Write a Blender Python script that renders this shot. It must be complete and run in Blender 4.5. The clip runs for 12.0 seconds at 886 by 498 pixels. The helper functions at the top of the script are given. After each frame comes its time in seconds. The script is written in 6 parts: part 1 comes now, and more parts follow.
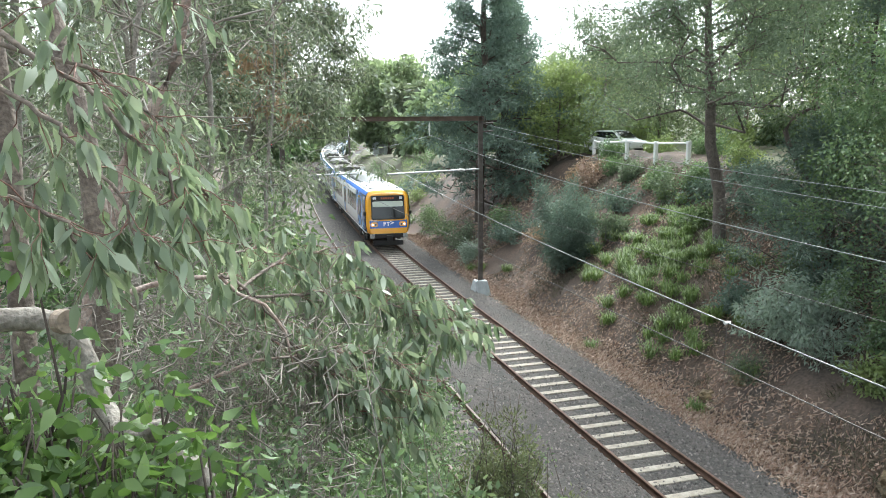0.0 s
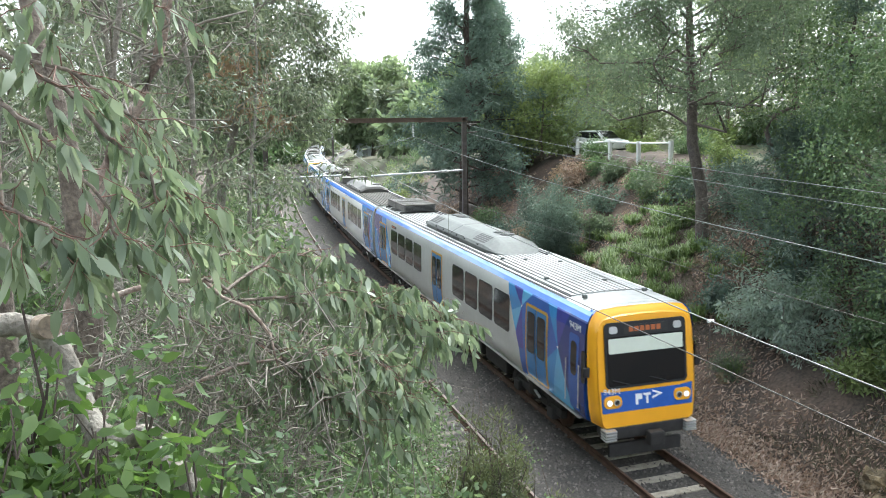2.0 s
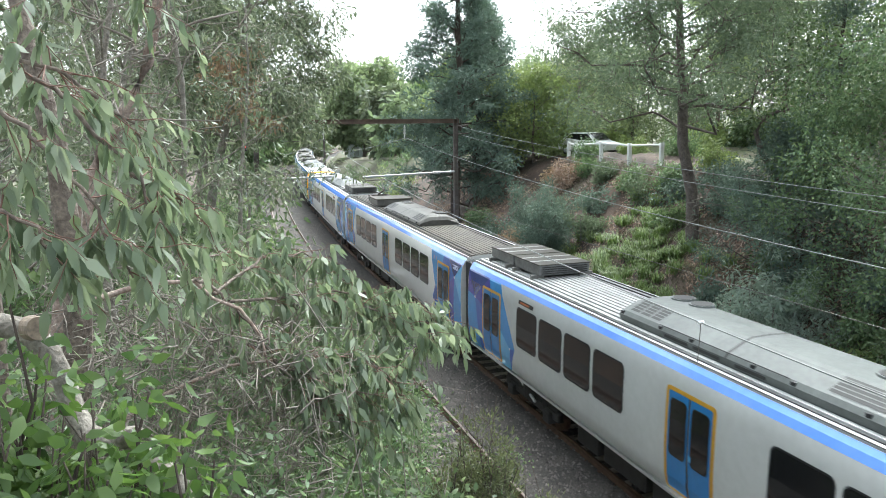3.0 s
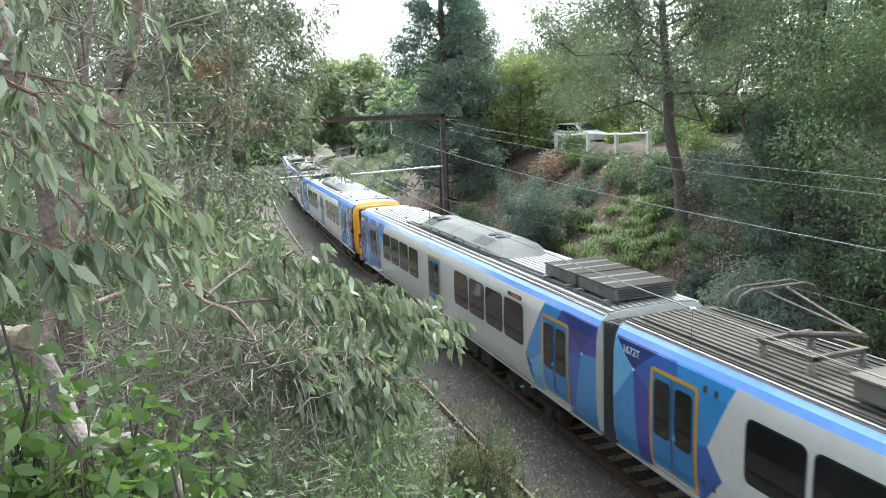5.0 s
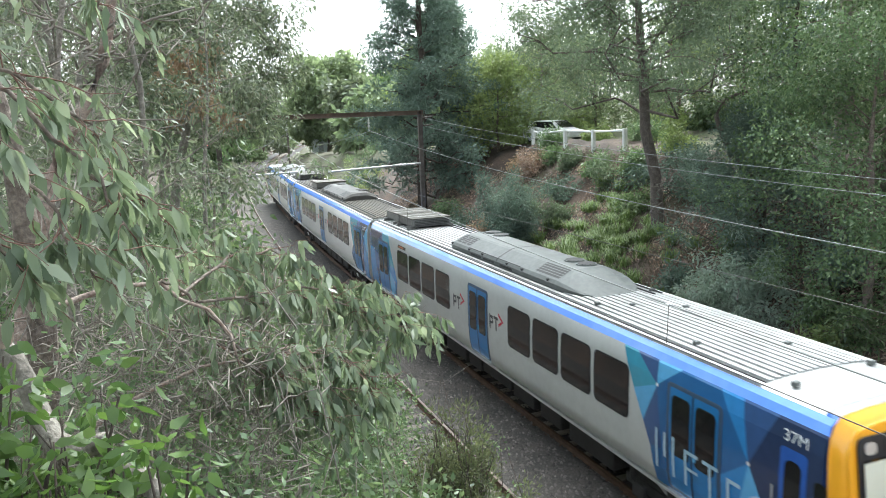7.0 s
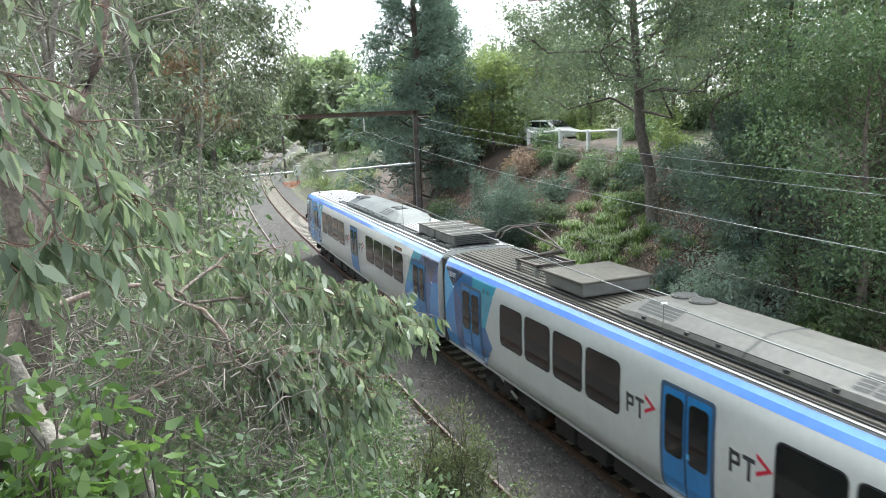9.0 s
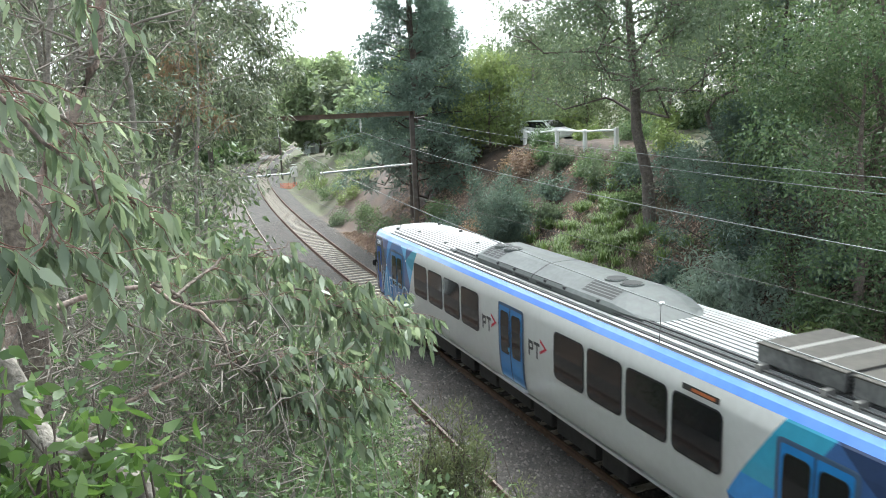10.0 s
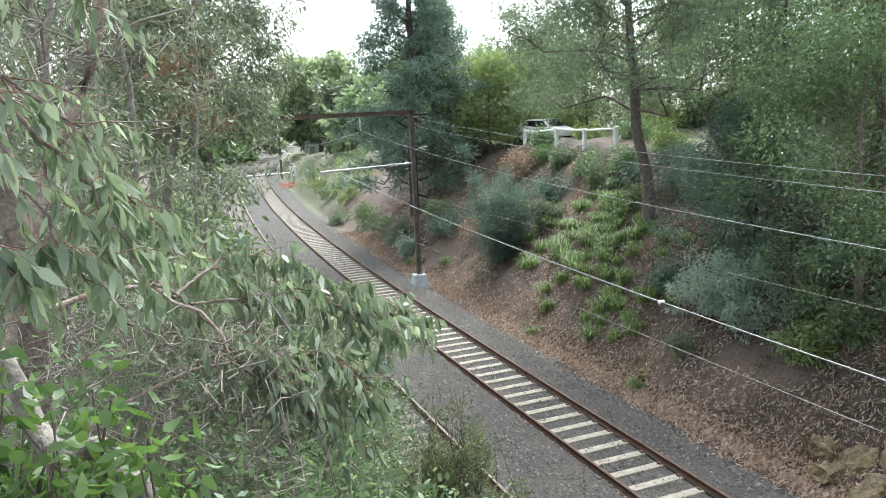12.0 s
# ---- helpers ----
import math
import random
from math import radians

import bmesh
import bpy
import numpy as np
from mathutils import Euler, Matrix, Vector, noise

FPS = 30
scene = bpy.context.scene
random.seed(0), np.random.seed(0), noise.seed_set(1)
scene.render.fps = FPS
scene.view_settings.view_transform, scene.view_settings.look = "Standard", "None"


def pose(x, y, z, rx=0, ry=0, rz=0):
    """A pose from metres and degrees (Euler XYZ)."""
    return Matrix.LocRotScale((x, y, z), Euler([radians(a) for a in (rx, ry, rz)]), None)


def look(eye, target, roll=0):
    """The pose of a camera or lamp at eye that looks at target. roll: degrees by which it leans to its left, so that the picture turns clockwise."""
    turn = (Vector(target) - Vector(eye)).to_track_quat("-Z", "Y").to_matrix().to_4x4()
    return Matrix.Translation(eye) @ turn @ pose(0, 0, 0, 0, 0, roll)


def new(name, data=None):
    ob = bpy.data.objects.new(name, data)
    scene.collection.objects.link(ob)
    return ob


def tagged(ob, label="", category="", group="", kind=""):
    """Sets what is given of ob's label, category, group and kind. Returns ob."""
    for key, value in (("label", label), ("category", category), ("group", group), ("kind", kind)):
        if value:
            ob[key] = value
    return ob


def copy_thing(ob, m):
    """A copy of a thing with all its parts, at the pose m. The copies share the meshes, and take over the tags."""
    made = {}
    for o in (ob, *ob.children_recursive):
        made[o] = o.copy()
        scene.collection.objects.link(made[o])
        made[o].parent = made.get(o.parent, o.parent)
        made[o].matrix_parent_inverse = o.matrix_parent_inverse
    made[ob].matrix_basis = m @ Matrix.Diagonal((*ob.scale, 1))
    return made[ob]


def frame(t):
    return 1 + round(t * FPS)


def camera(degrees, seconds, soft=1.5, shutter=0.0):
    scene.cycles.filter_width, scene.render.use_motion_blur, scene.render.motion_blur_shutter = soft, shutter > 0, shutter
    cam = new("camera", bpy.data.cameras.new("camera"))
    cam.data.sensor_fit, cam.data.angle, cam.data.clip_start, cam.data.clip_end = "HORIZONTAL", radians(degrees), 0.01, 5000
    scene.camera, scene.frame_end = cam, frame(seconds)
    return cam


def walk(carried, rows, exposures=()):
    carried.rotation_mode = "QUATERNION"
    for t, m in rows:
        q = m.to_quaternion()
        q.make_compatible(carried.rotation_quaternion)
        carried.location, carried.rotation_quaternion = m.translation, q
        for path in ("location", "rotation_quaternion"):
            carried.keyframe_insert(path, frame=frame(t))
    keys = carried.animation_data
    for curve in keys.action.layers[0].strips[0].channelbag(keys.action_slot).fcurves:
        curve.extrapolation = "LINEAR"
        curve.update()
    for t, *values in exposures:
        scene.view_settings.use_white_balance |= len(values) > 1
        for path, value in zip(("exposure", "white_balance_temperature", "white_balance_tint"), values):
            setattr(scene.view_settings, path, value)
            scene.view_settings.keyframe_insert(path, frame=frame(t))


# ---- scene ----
EYE = (0.0, 0.0, 8.35)
cam = camera(61.04, 12.0, soft=0.9, shutter=0.12)


def aim(yaw, pitch, lean):
    y, p = radians(yaw), radians(pitch)
    way = Vector((math.sin(y) * math.cos(p), math.cos(y) * math.cos(p), math.sin(p)))
    return look(EYE, Vector(EYE) + way * 10.0, lean)


# seconds, bearing from the track, tilt, lean
TURNS = [
    (0.0, 16.69, -9.55, -0.45), (0.5, 16.72, -9.61, -0.74), (1.0, 17.00, -9.62, -0.99), (1.5, 17.60, -9.50, -0.77),
    (2.0, 17.87, -9.47, -0.76), (2.5, 18.23, -9.51, -0.61), (3.0, 18.54, -9.38, -0.57), (5.0, 19.24, -9.78, -2.36),
    (5.5, 19.44, -10.02, -2.41), (6.0, 20.53, -10.13, -2.20), (6.5, 20.93, -10.02, -2.16), (7.0, 20.93, -10.07, -2.23),
    (9.0, 21.28, -10.09, -2.30), (9.5, 21.36, -10.09, -2.41), (10.0, 21.49, -10.05, -2.58), (10.5, 21.61, -10.03, -2.67),
    (11.0, 21.69, -9.97, -2.83), (11.5, 21.81, -10.03, -2.59), (12.0, 21.51, -10.12, -2.68)]
walk(cam, [(t, aim(a, b, c)) for t, a, b, c in TURNS], [(0.0, 2.17, 6000, 3.5), (1.5, 2.17, 6000, 3.5), (2.5, 2.07, 6000, 3.5), (10.5, 2.07, 6000, 3.5), (11.4, 2.19, 6000, 3.5), (12.0, 2.19, 6000, 3.5)])

# ---- light: bright overcast ----
SUN_HEIGHT, SUN_BEARING = radians(55), radians(35)
world = bpy.data.worlds.new("overcast_sky")
scene.world = world
world.use_nodes = True
wn = world.node_tree
wn.nodes.clear()
sky = wn.nodes.new("ShaderNodeTexSky")
sky.sky_type = "NISHITA"
sky.sun_disc = False
sky.sun_elevation, sky.sun_rotation = SUN_HEIGHT, SUN_BEARING
sky.dust_density, sky.air_density = 4.0, 1.0
pale = wn.nodes.new("ShaderNodeHueSaturation")
pale.inputs["Saturation"].default_value = 0.22
back = wn.nodes.new("ShaderNodeBackground")
back.inputs["Strength"].default_value = 0.15
wout = wn.nodes.new("ShaderNodeOutputWorld")
wn.links.new(sky.outputs[0], pale.inputs["Color"])
wn.links.new(pale.outputs[0], back.inputs["Color"])
wn.links.new(back.outputs[0], wout.inputs["Surface"])
sun = new("sun", bpy.data.lights.new("sun", "SUN"))
sun.data.energy, sun.data.angle, sun.data.color = 1.0, radians(30), (1.0, 0.96, 0.9)
sun.matrix_world = look((math.sin(SUN_BEARING) * 50, math.cos(SUN_BEARING) * 50, 80), (0, 0, 0))


# ---- materials ----
def material(name, colour, rough=0.6, metal=0.0, vary=0.25, scale=6.0, bump=0.0, fine=60.0, tint=None, coat=0.0, stain=0.0):
    """A surface with two scales of variation, optional second colour in blotches, bump and grime."""
    m = bpy.data.materials.new(name)
    m.use_nodes = True
    nt = m.node_tree
    b = nt.nodes["Principled BSDF"]
    b.inputs["Roughness"].default_value, b.inputs["Metallic"].default_value = rough, metal
    b.inputs["Coat Weight"].default_value = coat
    co = nt.nodes.new("ShaderNodeTexCoord")
    big, small = nt.nodes.new("ShaderNodeTexNoise"), nt.nodes.new("ShaderNodeTexNoise")
    big.inputs["Scale"].default_value, small.inputs["Scale"].default_value = scale, fine
    big.inputs["Detail"].default_value, small.inputs["Detail"].default_value = 5, 4
    nt.links.new(co.outputs["Object"], big.inputs["Vector"])
    nt.links.new(co.outputs["Object"], small.inputs["Vector"])
    ramp = nt.nodes.new("ShaderNodeValToRGB")
    lo = tint or [c * (1 - vary) for c in colour]
    ramp.color_ramp.elements[0].position, ramp.color_ramp.elements[1].position = 0.32, 0.68
    ramp.color_ramp.elements[0].color = (*lo, 1)
    ramp.color_ramp.elements[1].color = (*colour, 1)
    nt.links.new(big.outputs["Fac"], ramp.inputs["Fac"])
    mix = nt.nodes.new("ShaderNodeMix")
    mix.data_type, mix.blend_type = "RGBA", "OVERLAY"
    mix.inputs["Factor"].default_value = min(1.0, vary * 1.6)
    nt.links.new(ramp.outputs["Color"], mix.inputs[6])
    nt.links.new(small.outputs["Fac"], mix.inputs[7])
    nt.links.new(mix.outputs[2], b.inputs["Base Color"])
    if bump:
        bp = nt.nodes.new("ShaderNodeBump")
        bp.inputs["Strength"].default_value = bump
        bp.inputs["Distance"].default_value = 0.02
        nt.links.new(small.outputs["Fac"], bp.inputs["Height"])
        nt.links.new(bp.outputs["Normal"], b.inputs["Normal"])
    return m


def leaf_material(name, colours, rough=0.45, through_light=0.42):
    """Leaves: one shade per leaf out of a few, some light passing through."""
    m = bpy.data.materials.new(name)
    m.use_nodes = True
    nt = m.node_tree
    b, out = nt.nodes["Principled BSDF"], nt.nodes["Material Output"]
    geo = nt.nodes.new("ShaderNodeNewGeometry")
    ramp = nt.nodes.new("ShaderNodeValToRGB")
    el = ramp.color_ramp.elements
    el[0].color, el[1].color = (*colours[0], 1), (*colours[-1], 1)
    for i, c in enumerate(colours[1:-1]):
        el.new((i + 1) / (len(colours) - 1)).color = (*c, 1)
    nt.links.new(geo.outputs["Random Per Island"], ramp.inputs["Fac"])
    nt.links.new(ramp.outputs["Color"], b.inputs["Base Color"])
    b.inputs["Roughness"].default_value = rough
    tr = nt.nodes.new("ShaderNodeBsdfTranslucent")
    lit = nt.nodes.new("ShaderNodeMix")
    lit.data_type, lit.blend_type = "RGBA", "MULTIPLY"
    lit.inputs["Factor"].default_value = 1.0
    lit.inputs[7].default_value = (1.5, 1.5, 1.2, 1)
    nt.links.new(ramp.outputs["Color"], lit.inputs[6])
    nt.links.new(lit.outputs[2], tr.inputs["Color"])
    mx = nt.nodes.new("ShaderNodeMixShader")
    mx.inputs[0].default_value = through_light
    nt.links.new(b.outputs[0], mx.inputs[1])
    nt.links.new(tr.outputs[0], mx.inputs[2])
    nt.links.new(mx.outputs[0], out.inputs["Surface"])
    return m


def lamp_material(name, colour, strength):
    m = bpy.data.materials.new(name)
    m.use_nodes = True
    b = m.node_tree.nodes["Principled BSDF"]
    b.inputs["Base Color"].default_value = (*colour, 1)
    b.inputs["Emission Color"].default_value = (*colour, 1)
    b.inputs["Emission Strength"].default_value = strength
    return m


M_EARTH = material("bank_earth", (0.112, 0.076, 0.055), 0.95, vary=0.6, scale=0.5, bump=1.0, fine=12, tint=(0.055, 0.045, 0.037))
M_GRASSY = material("far_ground", (0.085, 0.095, 0.045), 0.95, vary=0.5, scale=0.3, bump=0.8, fine=7, tint=(0.075, 0.065, 0.042))
M_BALLAST = material("ballast_bed", (0.072, 0.063, 0.055), 0.95, vary=0.6, scale=1.2, bump=1.0, fine=22, tint=(0.04, 0.037, 0.034))
M_STONE = leaf_material("ballast_stone", [(0.03, 0.027, 0.024), (0.07, 0.062, 0.055), (0.11, 0.099, 0.089), (0.048, 0.043, 0.039), (0.17, 0.152, 0.136)], 0.9, 0.0)
M_ROCK = material("sandstone", (0.22, 0.165, 0.09), 0.9, vary=0.6, scale=3.5, bump=1.0, fine=18, tint=(0.09, 0.07, 0.045))
M_RUST = material("rail_rust", (0.13, 0.075, 0.05), 0.75, metal=0.3, vary=0.4, scale=6, bump=0.2)
M_RAILTOP = material("rail_head_steel", (0.17, 0.13, 0.11), 0.5, metal=0.5, vary=0.2, scale=9)
M_CONCRETE = material("sleeper_concrete", (0.33, 0.30, 0.245), 0.9, vary=0.35, scale=5, bump=0.3, fine=50, tint=(0.22, 0.19, 0.15))
M_OLDSLEEPER = material("weathered_sleeper", (0.17, 0.145, 0.12), 0.95, vary=0.5, scale=5, bump=0.5, fine=40, tint=(0.09, 0.077, 0.065))
M_FOOTING = material("footing_concrete", (0.50, 0.53, 0.53), 0.9, vary=0.25, scale=4, bump=0.3)
M_MAST = material("mast_steel", (0.14, 0.12, 0.105), 0.7, metal=0.3, vary=0.4, scale=5, bump=0.2)
M_BEAM = material("beam_rust", (0.17, 0.12, 0.09), 0.8, metal=0.2, vary=0.4, scale=3)
M_GALV = material("galvanised_tube", (0.42, 0.43, 0.43), 0.45, metal=0.8, vary=0.25, scale=8)
M_WIRE = material("copper_wire_dull", (0.10, 0.09, 0.08), 0.6, metal=0.1, vary=0.2)
M_WIREPALE = material("pale_messenger_wire", (0.22, 0.23, 0.22), 0.6, metal=0.1, vary=0.15)
M_CERAMIC = material("insulator_ceramic", (0.75, 0.75, 0.72), 0.25, vary=0.1)
M_WHITE = material("white_paint", (0.78, 0.78, 0.76), 0.5, vary=0.12, scale=3)
M_DARK = material("dark_equipment", (0.035, 0.033, 0.032), 0.7, vary=0.4, scale=4, bump=0.2)
M_BLACK = material("black_rubber", (0.018, 0.018, 0.02), 0.65, vary=0.3)
M_ORANGE = material("orange_mesh", (0.75, 0.16, 0.07), 0.7, vary=0.3)
M_SHED = material("pale_shed_paint", (0.62, 0.66, 0.64), 0.6, vary=0.15)
M_ASPHALT = material("asphalt", (0.06, 0.06, 0.06), 0.9, vary=0.3, scale=1.5, bump=0.4)
# train
M_BODY = material("body_pale_grey", (0.56, 0.565, 0.54), 0.38, vary=0.07, scale=0.8, fine=7, coat=0.2)
M_BAND = material("band_bright_blue", (0.14, 0.30, 0.86), 0.22, vary=0.08, scale=0.7, fine=6, coat=0.5)
M_NAVY = material("panel_navy", (0.022, 0.045, 0.22), 0.25, vary=0.1, coat=0.5)
M_ROYAL = material("panel_royal_blue", (0.035, 0.12, 0.46), 0.25, vary=0.1, coat=0.5)
M_AZURE = material("panel_azure", (0.05, 0.26, 0.62), 0.25, vary=0.1, coat=0.5)
M_SKYB = material("panel_sky_blue", (0.14, 0.45, 0.78), 0.25, vary=0.1, coat=0.5)
M_TEAL = material("panel_teal", (0.06, 0.33, 0.48), 0.25, vary=0.1, coat=0.5)
M_VIOLET = material("panel_violet_blue", (0.05, 0.06, 0.34), 0.25, vary=0.1, coat=0.5)
M_DEEP = material("panel_deep_blue", (0.03, 0.14, 0.36), 0.25, vary=0.1, coat=0.5)
M_SLATE = material("panel_slate_blue", (0.05, 0.11, 0.27), 0.25, vary=0.1, coat=0.5)
M_INK = material("panel_ink_blue", (0.028, 0.048, 0.115), 0.25, vary=0.1, coat=0.5)
M_DOOR = material("door_blue", (0.03, 0.21, 0.52), 0.3, vary=0.1, coat=0.4)
M_YELLOW = material("cab_yellow", (0.90, 0.42, 0.02), 0.3, vary=0.08, scale=1.5, coat=0.4)
M_FRAME = material("door_frame_yellow", (0.62, 0.33, 0.03), 0.4, vary=0.15)
M_FRAMEGREY = material("door_frame_blue_grey", (0.06, 0.10, 0.17), 0.4, vary=0.15)
M_ROOF = material("roof_silver_grey", (0.37, 0.375, 0.365), 0.5, metal=0.1, vary=0.22, scale=0.7, fine=5)
M_ROOFDIRTY = material("roof_brown_grime", (0.098, 0.087, 0.068), 0.75, vary=0.3, scale=0.8, fine=6, tint=(0.07, 0.062, 0.05))
# colour holds both the shade between the roof ribs and their grime
M_GROOVE = material("roof_groove_shade_grime", (0.16, 0.156, 0.145), 0.8, vary=0.3, scale=1.0, fine=7)
M_TRAY = material("worn_galvanised_sheet", (0.18, 0.18, 0.175), 0.42, metal=0.35, vary=0.45, scale=1.4, fine=8)
M_LID = material("brown_grimy_lid", (0.055, 0.05, 0.04), 0.85, vary=0.3, scale=1.2, fine=7)
M_POD = material("air_conditioner_grey", (0.11, 0.12, 0.113), 0.62, vary=0.2, scale=1.6, fine=9)
M_PODDIRTY = material("air_conditioner_grime", (0.085, 0.08, 0.068), 0.6, vary=0.3, scale=1.4, fine=9)
M_VENT = material("vent_dark", (0.03, 0.03, 0.029), 0.7, vary=0.3, scale=12)
M_BOX = material("resistor_box_metal", (0.20, 0.195, 0.18), 0.5, metal=0.3, vary=0.3, scale=2)
M_SEAL = material("gangway_rubber", (0.075, 0.075, 0.08), 0.6, vary=0.25, scale=3)
M_SILVER = material("alloy_trim", (0.66, 0.67, 0.68), 0.35, metal=0.6, vary=0.1)
M_LETTER = material("white_lettering", (0.8, 0.82, 0.84), 0.5, vary=0.04)
M_EMBLEM = material("pale_blue_emblem", (0.45, 0.62, 0.75), 0.4, vary=0.05)
M_RED = material("red_mark", (0.55, 0.02, 0.05), 0.4, vary=0.05)
M_CHAR = material("charcoal_mark", (0.05, 0.05, 0.055), 0.4, vary=0.05)
M_BLIND = material("cream_blind", (0.66, 0.70, 0.60), 0.6, vary=0.06)
M_LIGHT = lamp_material("headlight_glow", (1.0, 0.78, 0.6), 0.7)
M_DISPLAY = lamp_material("amber_display", (0.35, 0.10, 0.03), 0.03)
M_SIGNAL = lamp_material("red_signal_glow", (1.0, 0.02, 0.06), 4.0)
M_GLASS = bpy.data.materials.new("dark_tinted_glass")
M_GLASS.use_nodes = True
_g = M_GLASS.node_tree.nodes["Principled BSDF"]
_g.inputs["Base Color"].default_value, _g.inputs["Roughness"].default_value = (0.012, 0.013, 0.014, 1), 0.06
# plants
L_GUM = leaf_material("gum_leaf", [(0.135, 0.175, 0.105), (0.185, 0.23, 0.15), (0.085, 0.12, 0.07), (0.27, 0.31, 0.23), (0.155, 0.195, 0.11)], 0.45, 0.4)
L_GUMFAR = leaf_material("gum_leaf_far", [(0.105, 0.13, 0.078), (0.155, 0.185, 0.118), (0.06, 0.08, 0.046), (0.22, 0.25, 0.175), (0.085, 0.10, 0.062)], 0.45, 0.35)
L_PINE = leaf_material("pine_needle", [(0.078, 0.118, 0.095), (0.105, 0.152, 0.12), (0.14, 0.19, 0.15)], 0.6, 0.25)
L_GREEN = leaf_material("green_leaf", [(0.10, 0.155, 0.075), (0.135, 0.20, 0.095), (0.07, 0.115, 0.056), (0.18, 0.24, 0.12)], 0.45, 0.38)
L_LIME = leaf_material("yellow_green_leaf", [(0.16, 0.205, 0.075), (0.20, 0.255, 0.10), (0.12, 0.16, 0.065)], 0.5)
# greens painted lighter to stand in for sky glare over the back trees
L_BACK = leaf_material("glare_lightened_leaf", [(0.155, 0.195, 0.11), (0.20, 0.25, 0.145), (0.115, 0.15, 0.085), (0.24, 0.29, 0.175)], 0.5, 0.5)
L_FAR = leaf_material("far_tree_leaf", [(0.16, 0.21, 0.12), (0.21, 0.265, 0.155), (0.13, 0.17, 0.10)], 0.6, 0.4)
L_GREY = leaf_material("silver_leaf", [(0.23, 0.29, 0.24), (0.31, 0.37, 0.32), (0.17, 0.22, 0.17)], 0.5)
L_SHRUB = leaf_material("shrub_leaf", [(0.065, 0.105, 0.042), (0.105, 0.155, 0.068), (0.035, 0.06, 0.025), (0.165, 0.215, 0.11), (0.085, 0.13, 0.055)], 0.45)
L_OLIVE = leaf_material("olive_needle", [(0.105, 0.14, 0.09), (0.14, 0.18, 0.115), (0.08, 0.11, 0.07)], 0.6)
L_TEA = leaf_material("tea_tree_leaf", [(0.075, 0.09, 0.04), (0.11, 0.125, 0.06), (0.05, 0.062, 0.03), (0.14, 0.15, 0.08)], 0.6)
L_STRAP = leaf_material("strap_leaf", [(0.09, 0.14, 0.04), (0.14, 0.20, 0.06), (0.06, 0.10, 0.03)], 0.45)
L_BROAD = leaf_material("broad_green_leaf", [(0.07, 0.125, 0.032), (0.11, 0.18, 0.045), (0.045, 0.085, 0.022), (0.15, 0.22, 0.07)], 0.4)
L_DRY = leaf_material("dry_leaf", [(0.34, 0.245, 0.185), (0.24, 0.15, 0.105), (0.42, 0.33, 0.26), (0.15, 0.095, 0.07)], 0.8, 0.1)
L_TUFT = leaf_material("wiry_slope_grass", [(0.07, 0.068, 0.045), (0.105, 0.10, 0.065), (0.05, 0.045, 0.034), (0.14, 0.12, 0.08), (0.06, 0.075, 0.04)], 0.8, 0.2)
L_BROWNING = leaf_material("browning_leaf", [(0.26, 0.17, 0.12), (0.20, 0.15, 0.09), (0.32, 0.22, 0.17)], 0.7)
M_BARK = material("gum_bark", (0.19, 0.155, 0.125), 0.95, vary=0.6, scale=9, bump=1.0, fine=38, tint=(0.085, 0.065, 0.052))
M_BARKPALE = material("smooth_pale_bark", (0.235, 0.215, 0.18), 0.85, vary=0.5, scale=11, bump=0.7, fine=45, tint=(0.13, 0.11, 0.09))
M_BARKDARK = material("pine_bark", (0.085, 0.065, 0.052), 0.95, vary=0.4, scale=7, bump=0.7, fine=25)
M_BARKMID = material("grey_brown_bark", (0.15, 0.125, 0.105), 0.95, vary=0.5, scale=7, bump=0.8, fine=25, tint=(0.08, 0.066, 0.056))
M_TWIG = material("red_twig", (0.16, 0.08, 0.055), 0.7, vary=0.3)
M_BARKWARM = material("peeling_pinkish_bark", (0.30, 0.24, 0.20), 0.85, vary=0.5, scale=14, bump=0.6, fine=50, tint=(0.17, 0.115, 0.09))
M_DEADTWIG = material("grey_dead_twig", (0.21, 0.185, 0.155), 0.9, vary=0.3, scale=12)
M_CUTWOOD = material("cut_wood", (0.24, 0.185, 0.135), 0.85, vary=0.4, scale=14)


# ---- small builders ----
def mesh_object(name, bm, mat, parent=None, label="", smooth=False):
    me = bpy.data.meshes.new(name)
    bm.to_mesh(me)
    bm.free()
    for mm in (mat if isinstance(mat, (list, tuple)) else [mat]):
        me.materials.append(mm)
    if smooth:
        me.polygons.foreach_set("use_smooth", [True] * len(me.polygons))
    ob = new(name, me)
    if parent is not None:
        ob.parent = parent
    if label:
        ob["label"] = label
    return ob


def part(name, bm, mat, parent, label="", smooth=False):
    return mesh_object(name, bm, mat, parent, label, smooth)


def thing(name, label, category, at=(0, 0, 0), rz=0.0, group="", kind=""):
    ob = new(name)
    ob.empty_display_size = 0.3
    ob.matrix_basis = pose(*at, 0, 0, rz)
    return tagged(ob, label, category, group, kind)


